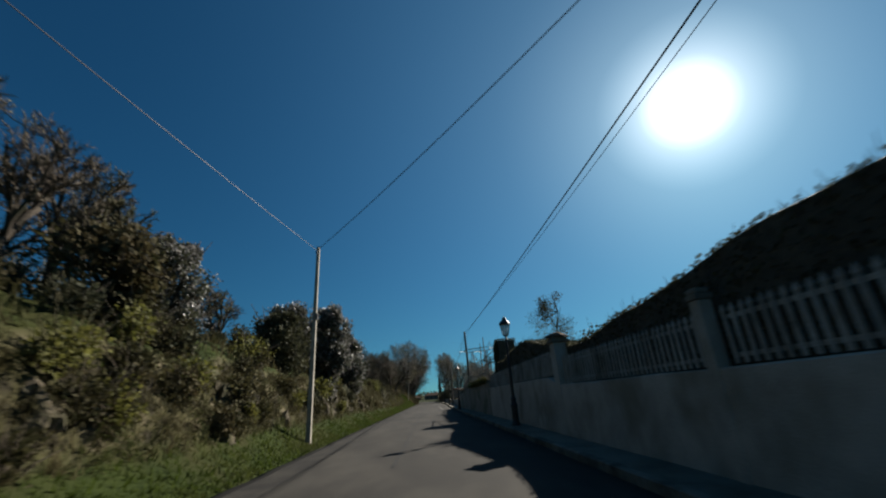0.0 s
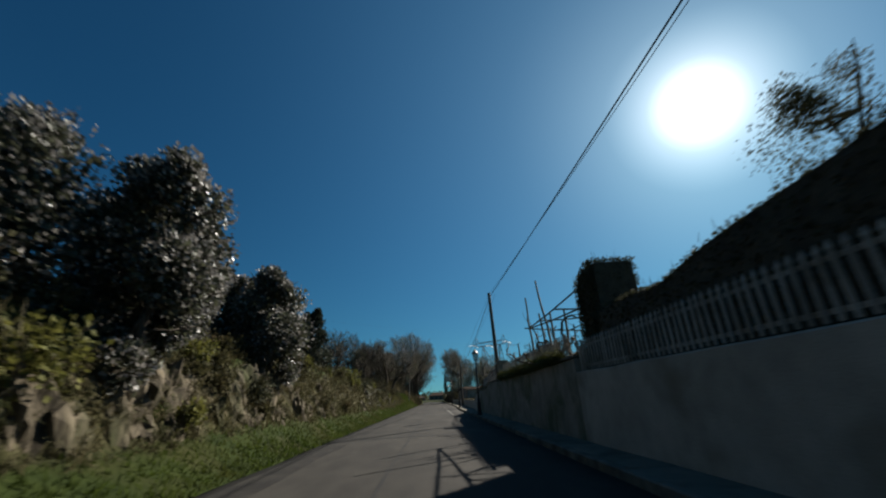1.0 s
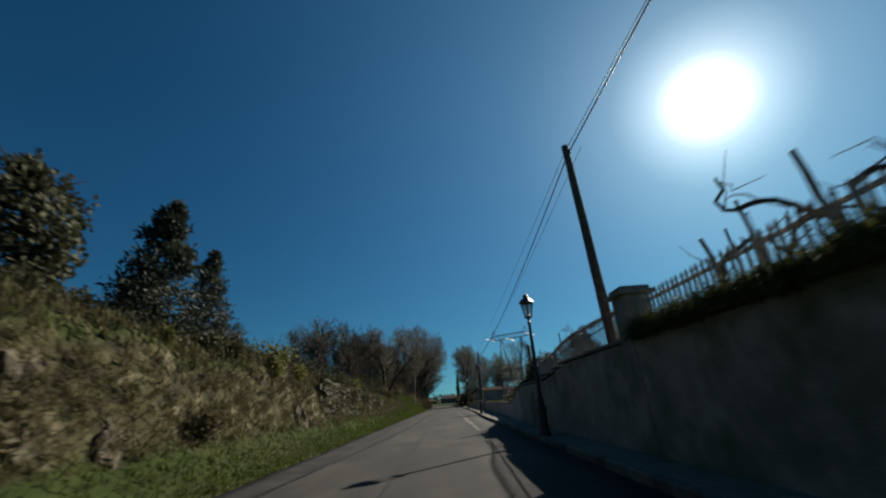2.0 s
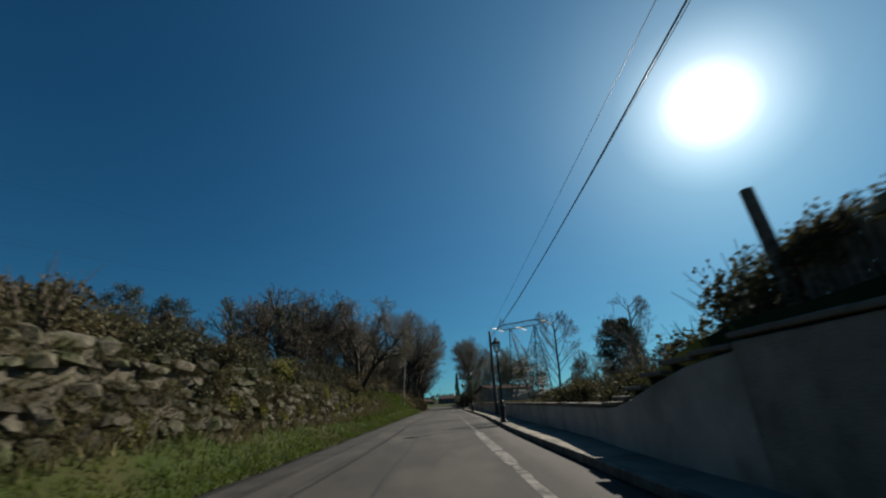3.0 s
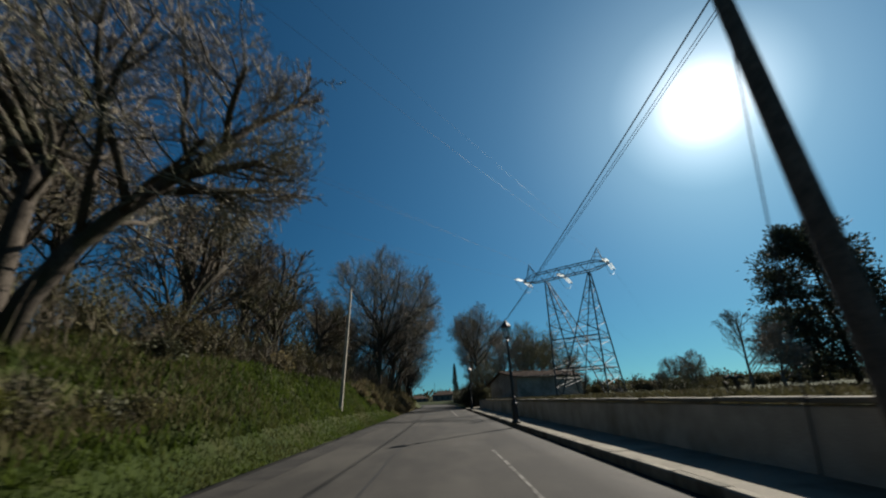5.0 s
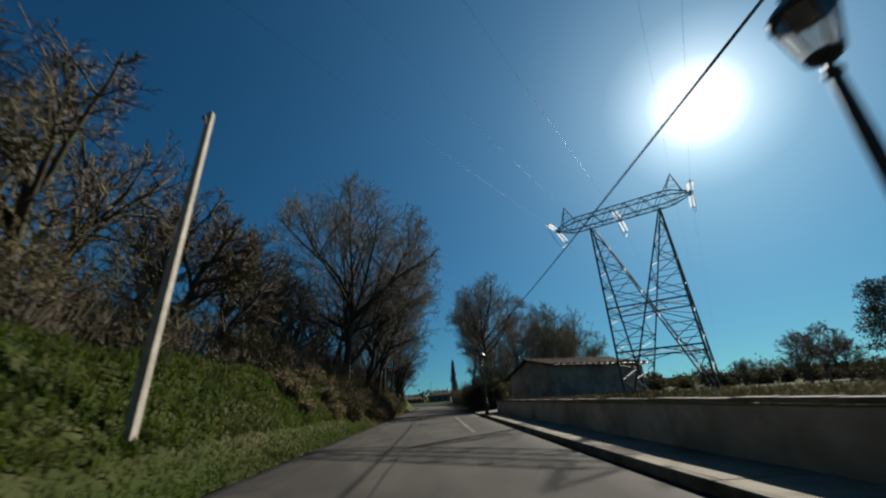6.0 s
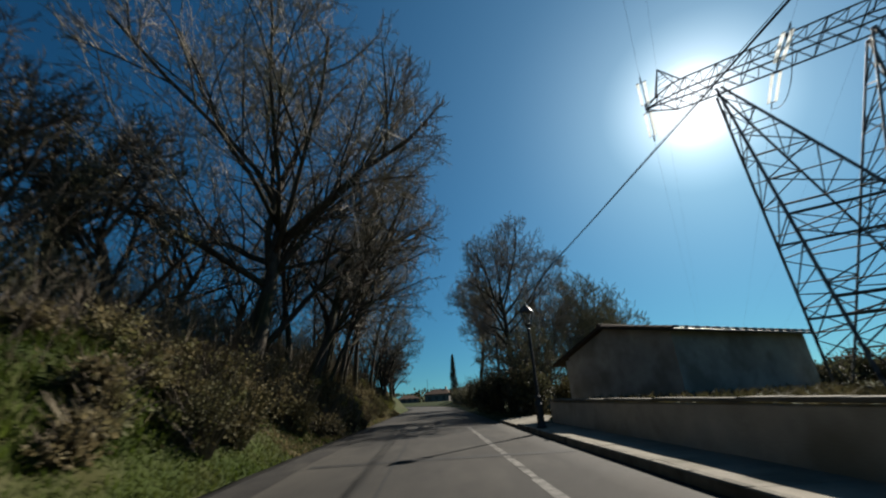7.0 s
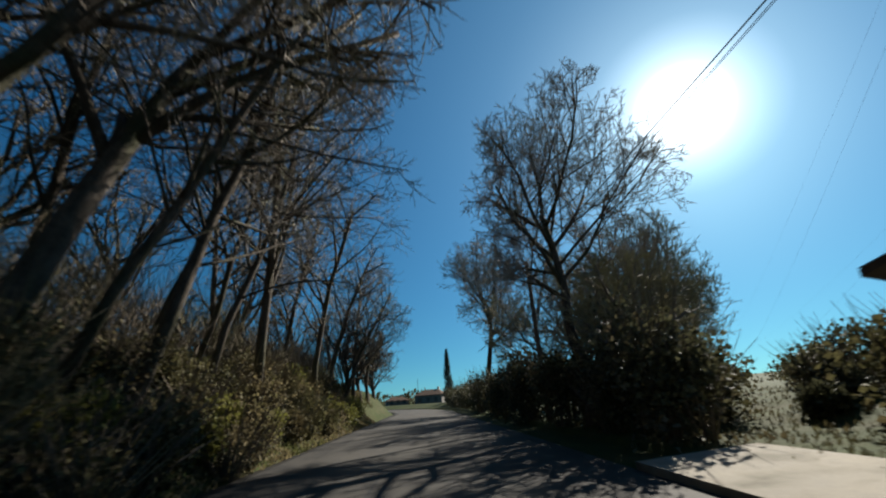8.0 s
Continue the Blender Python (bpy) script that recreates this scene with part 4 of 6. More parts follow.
# ---- pergola ----
def pergola():
    t = thing("pergola", (4.25, 21, 1.95), "weathered wooden pergola of poles with bare vines", "pergola")
    rng = random.Random(11)
    base = Vector((4.25, 21, 1.95))
    posts = []
    for x, y, top, lean in ((4.25, 19.1, 3.55, (0.05, 0.05)), (4.25, 20.35, 3.75, (0, 0.06)), (4.25, 21.2, 3.95, (-0.03, 0.5)), (4.25, 23.1, 5.0, (0, 0.52)), (4.25, 20.3, 5.2, (0, 1.45)), (6.0, 19.5, 3.8, (0.1, 0)), (6.1, 21.6, 4.0, (0, 0.1)), (6.2, 24.0, 3.9, (0.1, 0.1)), (4.3, 25.6, 3.4, (-0.1, 0.1)), (4.5, 27.6, 3.2, (-0.15, 0.05))):
        a, b = Vector((x, y, 1.7)) - base, Vector((x + lean[0], y + lean[1], top)) - base
        n = 6
        pts = [a.lerp(b, k / n) + Vector((0.02 * rng.uniform(-1, 1), 0.02 * rng.uniform(-1, 1), 0)) for k in range(n + 1)]
        part("post", Geo().tube(pts, [0.05 - 0.02 * k / n for k in range(n + 1)], 7), "post_wood", t)
        posts.append((x, y))
    for a, b in (((4.25, 17.9, 3.80), (4.25, 23.5, 3.72)), ((4.30, 18.0, 3.32), (4.25, 23.4, 3.70)), ((6.0, 19.0, 3.6), (6.2, 24.4, 3.7)), ((4.0, 21.2, 3.6), (6.4, 21.5, 3.75)), ((4.0, 23.2, 3.68), (6.5, 23.9, 3.6)), ((4.0, 19.3, 3.6), (6.4, 19.4, 3.6))):
        part("rail", Geo().tube([Vector(a) - base, (Vector(a) + Vector(b)) / 2 - base + Vector((0, 0, -0.03)), Vector(b) - base], 0.026, 6), "post_wood", t)
    # old vines that climb the posts and run along the rails
    for k in range(20):
        x, y = posts[k % 10]
        p = Vector((x + rng.uniform(-0.1, 0.1), y + rng.uniform(-0.15, 0.15), 1.8)) - base
        pts, rad = [p.copy()], [0.05]
        d = Vector((rng.uniform(-0.3, 0.3), rng.uniform(-0.3, 0.3), 1)).normalized()
        for i in range(16):
            d = (d + unit(rng) * 0.65 + (Vector((0, 0, 0.18)) if p.z < 0.75 else Vector((rng.choice((-0.1, 0.35)), rng.choice((-0.35, 0.3)), -0.12)))).normalized()
            p = p + d * rng.uniform(0.11, 0.2)
            pts.append(p.copy()), rad.append(0.05 * (1 - 0.045 * i))
        g = Geo().tube(pts, rad, 6)
        for i in range(4, 16):
            if rng.random() < 0.7:
                q, e = pts[i], unit(rng)
                g.tube([q, q + e * 0.2, q + e * 0.35 + unit(rng) * 0.12, q + e * 0.5 + unit(rng) * 0.2], [0.012, 0.01, 0.008, 0.004], 4, False)
        part("vine", g, "vine", t, "gnarled leafless vine stem")


pergola()
for k, (x, y, z, h) in enumerate(((4.5, 26.9, 1.95, 1.5), (5.4, 28.4, 1.95, 1.7), (4.9, 31.6, 1.9, 1.3), (5.6, 33.5, 1.8, 1.6), (5.2, 35.8, 1.7, 1.5), (4.8, 37.2, 1.6, 1.75), (5.2, 38.3, 1.6, 1.6))):
    st = thing("garden_stake", (x, y, z), "grey wooden stake standing in a garden bed", "stake", "garden stakes")
    part("stick", Geo().tube([(0, 0, -0.2), (0.02, 0.01, h * 0.5), (-0.05 + 0.03 * (k % 3), 0.03, h)], [0.032, 0.03, 0.022], 6), "post_wood", st)


def vine_stump(x, y, h, rz):
    t = thing("vine_stump", (x, y, ground_z(x, y)), "dark pollarded vine stump with two stub arms", "stump", "vine stumps in the field", rz)
    g = Geo().tube([(0, 0, -0.1), (0.03, 0, h * 0.5), (-0.02, 0.02, h)], [0.07, 0.055, 0.07], 7)
    part("trunk", g, "bark", t)
    for s in (-1, 1):
        part("arm", Geo().tube([(0, 0, h - 0.04), (s * 0.16, 0.03, h + 0.02), (s * 0.30, 0.0, h - 0.03), (s * 0.38, 0.02, h + 0.05)], [0.065, 0.055, 0.05, 0.02], 6), "bark", t)


vine_stump(9.05, 78.1, 0.5, 10)
vine_stump(10.2, 80.2, 0.4, 50)


# ---- trees and shrubs ----
def turned(d, axis, ang):
    return Matrix.Rotation(ang, 3, axis) @ d


def spike(g, a, b, r):
    """A slender twig that runs to a point."""
    d = (b - a).normalized()
    s = d.orthogonal().normalized() * r
    c = d.cross(s)
    g.add([tuple(a + s), tuple(a - s * 0.5 + c * 0.87), tuple(a - s * 0.5 - c * 0.87), tuple(b)], [(0, 1, 3), (1, 2, 3), (2, 0, 3)])


def grow(rng, p, d, length, r, level, spec, wood, twigs, env):
    """One limb and, from it, the next finer ones, kept within a rounded crown."""
    segs = 5 if level < 2 else (4 if level < 3 else 2)
    pts, rad, dirs = [p.copy()], [r], [d.copy()]
    ex, ey, ez, erx, erz = env
    for i in range(segs):
        wob = spec["wobble"] * (0.75 if level == 0 else 1.0)
        d = (d + unit(rng) * wob + Vector((0, 0, spec["lift"] * (0.4 + 0.15 * level)))).normalized()
        q = p + d * (length / segs)
        if level > 0:
            u = Vector(((q.x - ex) / erx, (q.y - ey) / erx, (q.z - ez) / erz))
            if u.length > 0.93 + 0.14 * rng.random() and i > 0:
                break
        p = q
        pts.append(p.copy()), dirs.append(d.copy())
        rad.append(max(spec["fine"], r * (1 - (0.42 if level == 0 else 0.62) * (i + 1) / segs)))
    if level >= 4:
        pts, rad, dirs = [pts[0], pts[-1]], [rad[0], rad[-1]], [dirs[0], dirs[-1]]
    segs = len(pts) - 1
    out = wood if level < 3 else twigs
    if level >= spec["levels"]:
        spike(out, pts[0], pts[-1], max(rad[0], spec["fine"]) * 1.6)
        return
    out.tube(pts, rad, (9, 6, 3, 3, 3, 3)[level], level < 2)
    n = spec["kids"][level]
    for k in range(n):
        f = spec["start"][level] + (1 - spec["start"][level]) * (k + rng.random() * 0.8) / n
        i = min(segs - 1, int(f * segs))
        q = pts[i].lerp(pts[i + 1], f * segs - i)
        rr = rad[i] + (rad[i + 1] - rad[i]) * (f * segs - i)
        axis = dirs[i].cross(unit(rng))
        if axis.length < 1e-3:
            continue
        spread = spec["angle"] if level else spec["limb_angle"]
        e = turned(dirs[i], axis.normalized(), radians(rng.uniform(*spread)))
        e = turned(e, dirs[i], rng.uniform(0, 6.28))
        ln = length * spec["ratio"][level] * rng.uniform(0.75, 1.2) * (1.12 - 0.45 * (f if level else 0))
        grow(rng, q, e, ln, max(spec["fine"], min(rr * 0.78, r * spec["thin"] * rng.uniform(0.7, 1.15))), level + 1, spec, wood, twigs, env)


OAK = dict(levels=5, kids=(13, 8, 7, 6, 4), start=(0.5, 0.2, 0.15, 0.15, 0.15), ratio=(1.6, 0.56, 0.48, 0.46, 0.46), angle=(24, 58), limb_angle=(18, 58), wobble=0.24, lift=0.08, thin=0.46, fine=0.0078)
HIGH = dict(levels=5, kids=(12, 8, 6, 5, 3), start=(0.52, 0.2, 0.15, 0.15, 0.2), ratio=(0.85, 0.58, 0.5, 0.5, 0.5), angle=(26, 60), limb_angle=(18, 66), wobble=0.22, lift=0.08, thin=0.42, fine=0.010)
AIRY = dict(HIGH, kids=(10, 7, 6, 5, 3), wobble=0.3, fine=0.007, start=(0.4, 0.2, 0.15, 0.15, 0.2))
SLIM = dict(levels=4, kids=(14, 6, 5, 4), start=(0.28, 0.2, 0.15, 0.2), ratio=(0.40, 0.52, 0.5, 0.5), angle=(26, 58), limb_angle=(26, 62), wobble=0.21, lift=0.07, thin=0.42, fine=0.0065)
FIELD = dict(SLIM, kids=(18, 7, 5, 4), start=(0.16, 0.2, 0.15, 0.2), wobble=0.11, lift=0.09, angle=(18, 42), limb_angle=(30, 58), thin=0.3, fine=0.0048)
BUSHY = dict(levels=4, kids=(10, 7, 6, 6), start=(0.12, 0.15, 0.15, 0.2), ratio=(0.85, 0.6, 0.52, 0.5), angle=(22, 56), limb_angle=(18, 50), wobble=0.25, lift=0.08, thin=0.5, fine=0.0095)
BACK = dict(BUSHY, kids=(9, 6, 5, 5), fine=0.013)
BUDDING = dict(BUSHY, kids=(11, 7, 6, 6), fine=0.0135)


def bare_tree(x, y, height, r, seed, spec, label, trunk_share=0.62, lean=(0, 0), bark="bark", twig="twig", group="leafless trees along the lane", wide=None, stems=None):
    """A leafless tree; stems gives further leans for trees that fork at the foot."""
    z = ground_z(x, y) - 0.1
    t = thing("tree", (x, y, z), label, "tree", group)
    rng = random.Random(seed)
    wood, twigs = Geo(), Geo()
    low = height * trunk_share * spec["start"][0]
    wide = wide or height * 0.42
    for ln in [lean] + list(stems or ()):
        mid = (low * 0.75 + height) / 2
        env = (ln[0] * mid, ln[1] * mid, mid, wide, (height - low * 0.75) / 2)
        grow(rng, Vector((ln[0] * 0.15, ln[1] * 0.15, 0)), Vector((ln[0], ln[1], 1)).normalized(), height * trunk_share, r, 0, spec, wood, twigs, env)
    flare = Geo().lathe([(r * 1.7, -0.2), (r * 1.35, 0.1), (r * 1.12, 0.4), (r * 1.0, 0.8)], 9)
    wood.add(flare.v, flare.f)
    part("trunk", wood, bark, t, "", True)
    tagged(part("crown", twigs, twig, t, "fine leafless twigs"), "", "", "", "stuff")
    return t


def leaf_cloud(g, rng, c, rad, n, size, dense=0.35, wide=0.45, up=0.2):
    """Leaves in an uneven rounded mass, thicker near the outside."""
    ph = rng.uniform(0, 100)
    for _ in range(n):
        u = unit(rng)
        f = (dense + (1 - dense) * rng.random()) * (0.80 + 0.45 * noise.noise(u * 2.1 + Vector((ph, 0, 0))))
        p = Vector((c[0] + u.x * rad[0] * f, c[1] + u.y * rad[1] * f, c[2] + u.z * rad[2] * f))
        d = (u + unit(rng) * 0.9 + Vector((0, 0, up))).normalized()
        s = d.orthogonal().normalized()
        s = turned(s, d, rng.uniform(0, 6.28))
        g.leaf(p, d, s, size * rng.uniform(0.6, 1.35), wide)


def leafy_tree(x, y, height, rad, seed, leaf, label, n=4200, size=0.16, stems=1, low_crown=0.25, cat="tree", group="evergreen trees on the bank", second=None):
    z = ground_z(x, y) - 0.1
    t = thing("tree", (x, y, z), label, cat, group)
    rng = random.Random(seed)
    wood, crown, pale = Geo(), Geo(), Geo()
    for s in range(stems):
        base = Vector((rng.uniform(-0.15, 0.15) * stems, rng.uniform(-0.15, 0.15) * stems, 0))
        pts = [base + Vector((rng.uniform(-0.1, 0.1) * k, rng.uniform(-0.1, 0.1) * k, height * 0.16 * k)) for k in range(6)]
        wood.tube(pts, [0.11 - 0.018 * k for k in range(6)], 7)
        for k in range(1, 6):
            for _ in range(3):
                e = (unit(rng) + Vector((0, 0, 0.5))).normalized()
                wood.tube([pts[k], pts[k] + e * rad * 0.4, pts[k] + e * rad * 0.75 + Vector((0, 0, 0.1))], [0.035, 0.022, 0.008], 5)
    lumps = 26
    for k in range(lumps):
        f = low_crown + (1 - low_crown) * (k + 0.5) / lumps
        w = rad * (0.78 + 0.22 * math.sin(math.pi * min(1, 0.25 + 0.85 * (1 - f)))) * (1.0 if f < 0.8 else 0.62)
        a = rng.uniform(0, 6.28)
        c = (math.cos(a) * w * 0.5, math.sin(a) * w * 0.5, height * f - 0.1)
        rr = w * rng.uniform(0.42, 0.66)
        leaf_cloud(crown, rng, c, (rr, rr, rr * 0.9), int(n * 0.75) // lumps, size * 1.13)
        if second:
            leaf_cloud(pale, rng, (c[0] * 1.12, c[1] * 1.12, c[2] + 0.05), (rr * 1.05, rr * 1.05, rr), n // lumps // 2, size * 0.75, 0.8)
    part("trunk", wood, "bark", t, "", True)
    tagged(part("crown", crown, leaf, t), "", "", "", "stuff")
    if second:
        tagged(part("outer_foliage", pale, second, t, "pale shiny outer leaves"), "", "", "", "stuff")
    return t


def shrub_into(g, st, rng, o, rad, n, size, twiggy):
    """The stems and leaves of one shrub, added to two meshes."""
    for k in range(6):
        a, q = rng.uniform(0, 6.28), rng.uniform(0, 0.5)
        c = (o[0] + math.cos(a) * rad[0] * q, o[1] + math.sin(a) * rad[1] * q, o[2] + rad[2] * rng.uniform(0.35, 1.15))
        leaf_cloud(g, rng, c, (rad[0] * 0.65, rad[1] * 0.65, rad[2] * 0.7), int(n * 0.115), size * 1.19, 0.25)
    for k in range(10 + twiggy):
        e = Vector((rng.uniform(-1, 1) * rad[0] * 0.8, rng.uniform(-1, 1) * rad[1] * 0.8, rad[2] * rng.uniform(0.8, 1.9)))
        st.tube([(o[0] + e.x * 0.15, o[1] + e.y * 0.15, o[2] - 0.05), (o[0] + e.x * 0.5, o[1] + e.y * 0.5, o[2] + e.z * 0.55), (o[0] + e.x, o[1] + e.y, o[2] + e.z)], [0.02, 0.014, 0.005], 3, False)


def shrub(x, y, rad, seed, leaf, label, n=1500, size=0.10, z=None, name="shrub", group="", twiggy=0, cat="shrub"):
    z = (ground_z(x, y) if z is None else z) - 0.08
    t = thing(name, (x, y, z), label, cat, group)
    g, st = Geo(), Geo()
    shrub_into(g, st, random.Random(seed), (0, 0, 0), rad, n, size, twiggy)
    tagged(part("stem", st, "twig_dark", t), "", "", "", "stuff")
    tagged(part("foliage", g, leaf, t), "", "", "", "stuff")
    return t


def scrub(name, spots, leaf, label, n, size, twiggy, seed):
    """A tangle of low growth without single plants: spots of place and size."""
    g, st, rng = Geo(), Geo(), random.Random(seed)
    for x, y, z, rad in spots:
        shrub_into(g, st, rng, (x, y, (ground_z(x, y) if z is None else z) - 0.08), rad, n, size, twiggy)
    ob = stuff(name, g, leaf, label, "undergrowth")
    tagged(part("stem", st, "twig_dark", ob), "", "", "", "stuff")


def conifer(x, y, height, rad, seed, label, leaf="leaf_pine", base=0.06, n=7000, round_top=False):
    z = ground_z(x, y) - 0.1
    t = thing("tree", (x, y, z), label, "tree", "evergreen trees on the bank")
    rng = random.Random(seed)
    g, w = Geo(), Geo()
    w.tube([(0, 0, -0.1), (0.05, 0.03, height * 0.5), (0, 0, height * 0.97)], [0.02 + height * 0.016, height * 0.011, 0.02], 7)
    tiers = 16
    for k in range(tiers):
        f = base + (0.98 - base) * k / (tiers - 1)
        wd = rad * (math.sqrt(max(0.05, 1 - ((f - 0.36) / 0.7) ** 2)) if round_top else (1.06 - f) ** 0.85)
        for b in range(6):
            a = rng.uniform(0, 6.28)
            e = Vector((math.cos(a), math.sin(a), 0.25 if round_top else -0.08)) * wd * rng.uniform(0.6, 1.1)
            w.tube([(0, 0, height * f), tuple(e * 0.9 + Vector((0, 0, height * f)))], [0.03, 0.008], 4, False)
            leaf_cloud(g, rng, tuple(e * 0.7 + Vector((0, 0, height * f))), (wd * 0.42 + 0.08, wd * 0.42 + 0.08, height * 0.06 + 0.05), int(n * 0.75) // tiers // 6, 0.16 if height < 5 else 0.27, 0.1, 0.2)
    part("trunk", w, "bark", t, "", True)
    tagged(part("crown", g, leaf, t), "", "", "", "stuff")
    return t


# the wooded bank, from the start of the lane to its end
SILVER = "dense evergreen tree with pale shiny leaf tips on a rocky bank"
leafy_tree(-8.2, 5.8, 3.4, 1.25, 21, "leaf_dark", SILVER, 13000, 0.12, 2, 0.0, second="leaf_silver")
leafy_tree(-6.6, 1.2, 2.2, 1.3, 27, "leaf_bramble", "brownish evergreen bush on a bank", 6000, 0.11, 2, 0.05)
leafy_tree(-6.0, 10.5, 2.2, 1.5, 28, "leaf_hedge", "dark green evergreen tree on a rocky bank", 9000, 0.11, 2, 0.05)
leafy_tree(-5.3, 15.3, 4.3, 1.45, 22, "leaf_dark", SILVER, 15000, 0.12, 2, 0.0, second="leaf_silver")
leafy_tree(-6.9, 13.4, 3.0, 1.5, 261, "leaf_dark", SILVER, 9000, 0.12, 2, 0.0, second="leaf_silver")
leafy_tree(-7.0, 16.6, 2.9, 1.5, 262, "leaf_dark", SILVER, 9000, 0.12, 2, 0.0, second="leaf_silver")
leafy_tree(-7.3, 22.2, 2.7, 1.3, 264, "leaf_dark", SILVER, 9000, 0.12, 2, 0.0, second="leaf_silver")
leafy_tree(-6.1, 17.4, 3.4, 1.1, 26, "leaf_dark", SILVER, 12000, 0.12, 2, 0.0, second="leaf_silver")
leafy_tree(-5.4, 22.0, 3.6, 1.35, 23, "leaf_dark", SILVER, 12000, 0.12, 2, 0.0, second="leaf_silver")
leafy_tree(-6.4, 23.6, 3.0, 1.4, 24, "leaf_hedge", "dark green evergreen tree on a rocky bank", 9000, 0.11, 2, 0.0)
conifer(-6.8, 31.9, 3.7, 1.6, 31, "small dark conifer on a bank", n=9000)
conifer(-9.5, 38.5, 4.0, 1.4, 32, "small dark conifer on a bank")
leafy_tree(-7.6, 29.0, 2.6, 1.2, 25, "leaf_hedge", "dark green evergreen bush on a bank", 7000, 0.11, 2, 0.0)
conifer(-35.0, 88.0, 10.0, 3.8, 33, "dark round-headed pine above a bank", n=7000, round_top=True, base=0.4)
conifer(-43.0, 89.5, 12.0, 4.6, 34, "dark round-headed pine above a bank", n=7000, round_top=True, base=0.4)
BARE = "leafless brown tree with fine branching on a bank"
for k, (x, y, h, sp) in enumerate(((-9.5, -1.5, 5.0, BUSHY), (-10.5, 4.0, 5.0, BUSHY), (-8.7, 0.8, 4.3, BUSHY), (-9.0, 8.5, 2.6, BUSHY), (-10, 13, 3.0, BUSHY), (-8.0, 3.4, 3.6, BUSHY), (-10.5, 36, 2.4, BUSHY), (-11, 43, 2.2, BUSHY), (-13.5, 49, 1.8, BUSHY), (-12, 55, 2.0, BUSHY),
                                    (-11.5, 61, 2.8, BUSHY), (-10.6, 66, 5.2, BUSHY), (-13.5, 68, 5.8, BUSHY), (-9.6, 69.0, 7.6, AIRY), (-10.0, 47.5, 1.9, BUSHY), (-10.6, 52.5, 2.0, BUSHY), (-18, 77, 9.6, BUSHY), (-10.5, 76, 7.5, BUSHY), (-8.2, 79.5, 7.0, BUSHY), (-11, 84, 8.0, BUSHY), (-8.6, 89, 7.5, BUSHY), (-11.5, 93, 9.0, BUSHY), (-8.3, 97, 6.5, BUSHY), (-9.2, 102.5, 7.0, BUSHY), (-11, 107, 8.5, BUSHY), (-14, 100, 9, BUSHY), (-14, 88, 8.5, BUSHY), (-15, 76, 9.4, BUSHY), (-17, 70, 5.8, BUSHY), (-9.4, 58, 2.0, BUSHY), (-9.2, 63.5, 4.2, BUSHY), (-8.9, 67.6, 4.8, BUSHY), (-15.5, 63, 3.0, BUSHY), (-12.6, 72.5, 7.5, BUSHY), (-13, 80, 9.4, BUSHY), (-9.6, 86, 7, BUSHY), (-8.0, 93.5, 6, BUSHY), (-11.8, 98.5, 8.5, BUSHY), (-7.8, 105.5, 6, BUSHY), (-12, 113, 8, BUSHY), (-11, 119, 8, BUSHY), (-12.5, 126, 8.5, BUSHY), (-10.5, 133, 8, BUSHY), (-9.5, 141, 8, BUSHY), (-8, 148, 7.5, BUSHY), (-5.3, 139.5, 6.5, BUSHY), (-5.3, 146, 7, BUSHY), (-5.5, 152.5, 7.5, BUSHY), (-5.7, 159, 8, BUSHY), (-6.5, 166, 8, BUSHY), (-7.5, 174, 8, BUSHY))):
    bare_tree(x, y, h, 0.09 + 0.012 * h, 100 + k, BACK if x < -10.9 or y > 138 else sp, BARE, 0.55 if sp is BUSHY else 0.5, twig="twig_dark")
bare_tree(-6.8, 72.9, 8.8, 0.21, 141, AIRY, "old leafless oak with crooked limbs, forked at the foot", 0.62, (-0.08, -0.03), wide=3.1, stems=((0.36, 0.08),))
bare_tree(-5.85, 109.2, 15.0, 0.30, 152, OAK, "large leafless oak with a broad rounded crown", 0.42, (0.02, 0), wide=7.2)
bare_tree(-5.55, 115.0, 14.0, 0.23, 153, dict(OAK, kids=(9, 7, 6, 4, 3), start=(0.4, 0.25, 0.15, 0.15, 0.15)), "large leaning leafless oak on a bank", 0.5, (0.17, 0), wide=5.2)
for k, (x, y, h, r, lean) in enumerate(((-7.1, 111.3, 10.5, 0.14, (0.74, 0)), (-5.3, 112.6, 10.5, 0.13, (0.34, 0.04)), (-6.4, 114.4, 11.5, 0.15, (0.10, 0)), (-5.2, 116.0, 10, 0.11, (0.38, 0)), (-5.0, 117.4, 12, 0.14, (0.20, 0)), (-6.2, 119.3, 11, 0.12, (0.05, 0.03)), (-5.3, 120.4, 11, 0.10, (0.30, 0)), (-4.9, 122.8, 12, 0.16, (0.12, 0)), (-7.6, 111.6, 10.5, 0.12, (0.14, -0.03)), (-6.0, 125.6, 11, 0.13, (0.10, 0)), (-4.8, 129, 11, 0.14, (0.10, 0)), (-5.4, 134, 10.5, 0.15, (0.05, 0)), (-5.0, 141, 10.5, 0.16, (0.03, 0)), (-5.2, 150, 11, 0.16, (0.02, 0)), (-8.5, 118.6, 11, 0.13, (0.08, 0)), (-9, 128, 10, 0.14, (0, 0)), (-7.0, 123.0, 10.5, 0.10, (0.16, 0)), (-5.0, 137.5, 10, 0.12, (0.1, 0)), (-7.4, 131.5, 11, 0.13, (0.1, 0)))):
    bare_tree(x, y, h, r, 160 + k, SLIM, "tall slender leafless tree beside the lane", 0.86, lean)

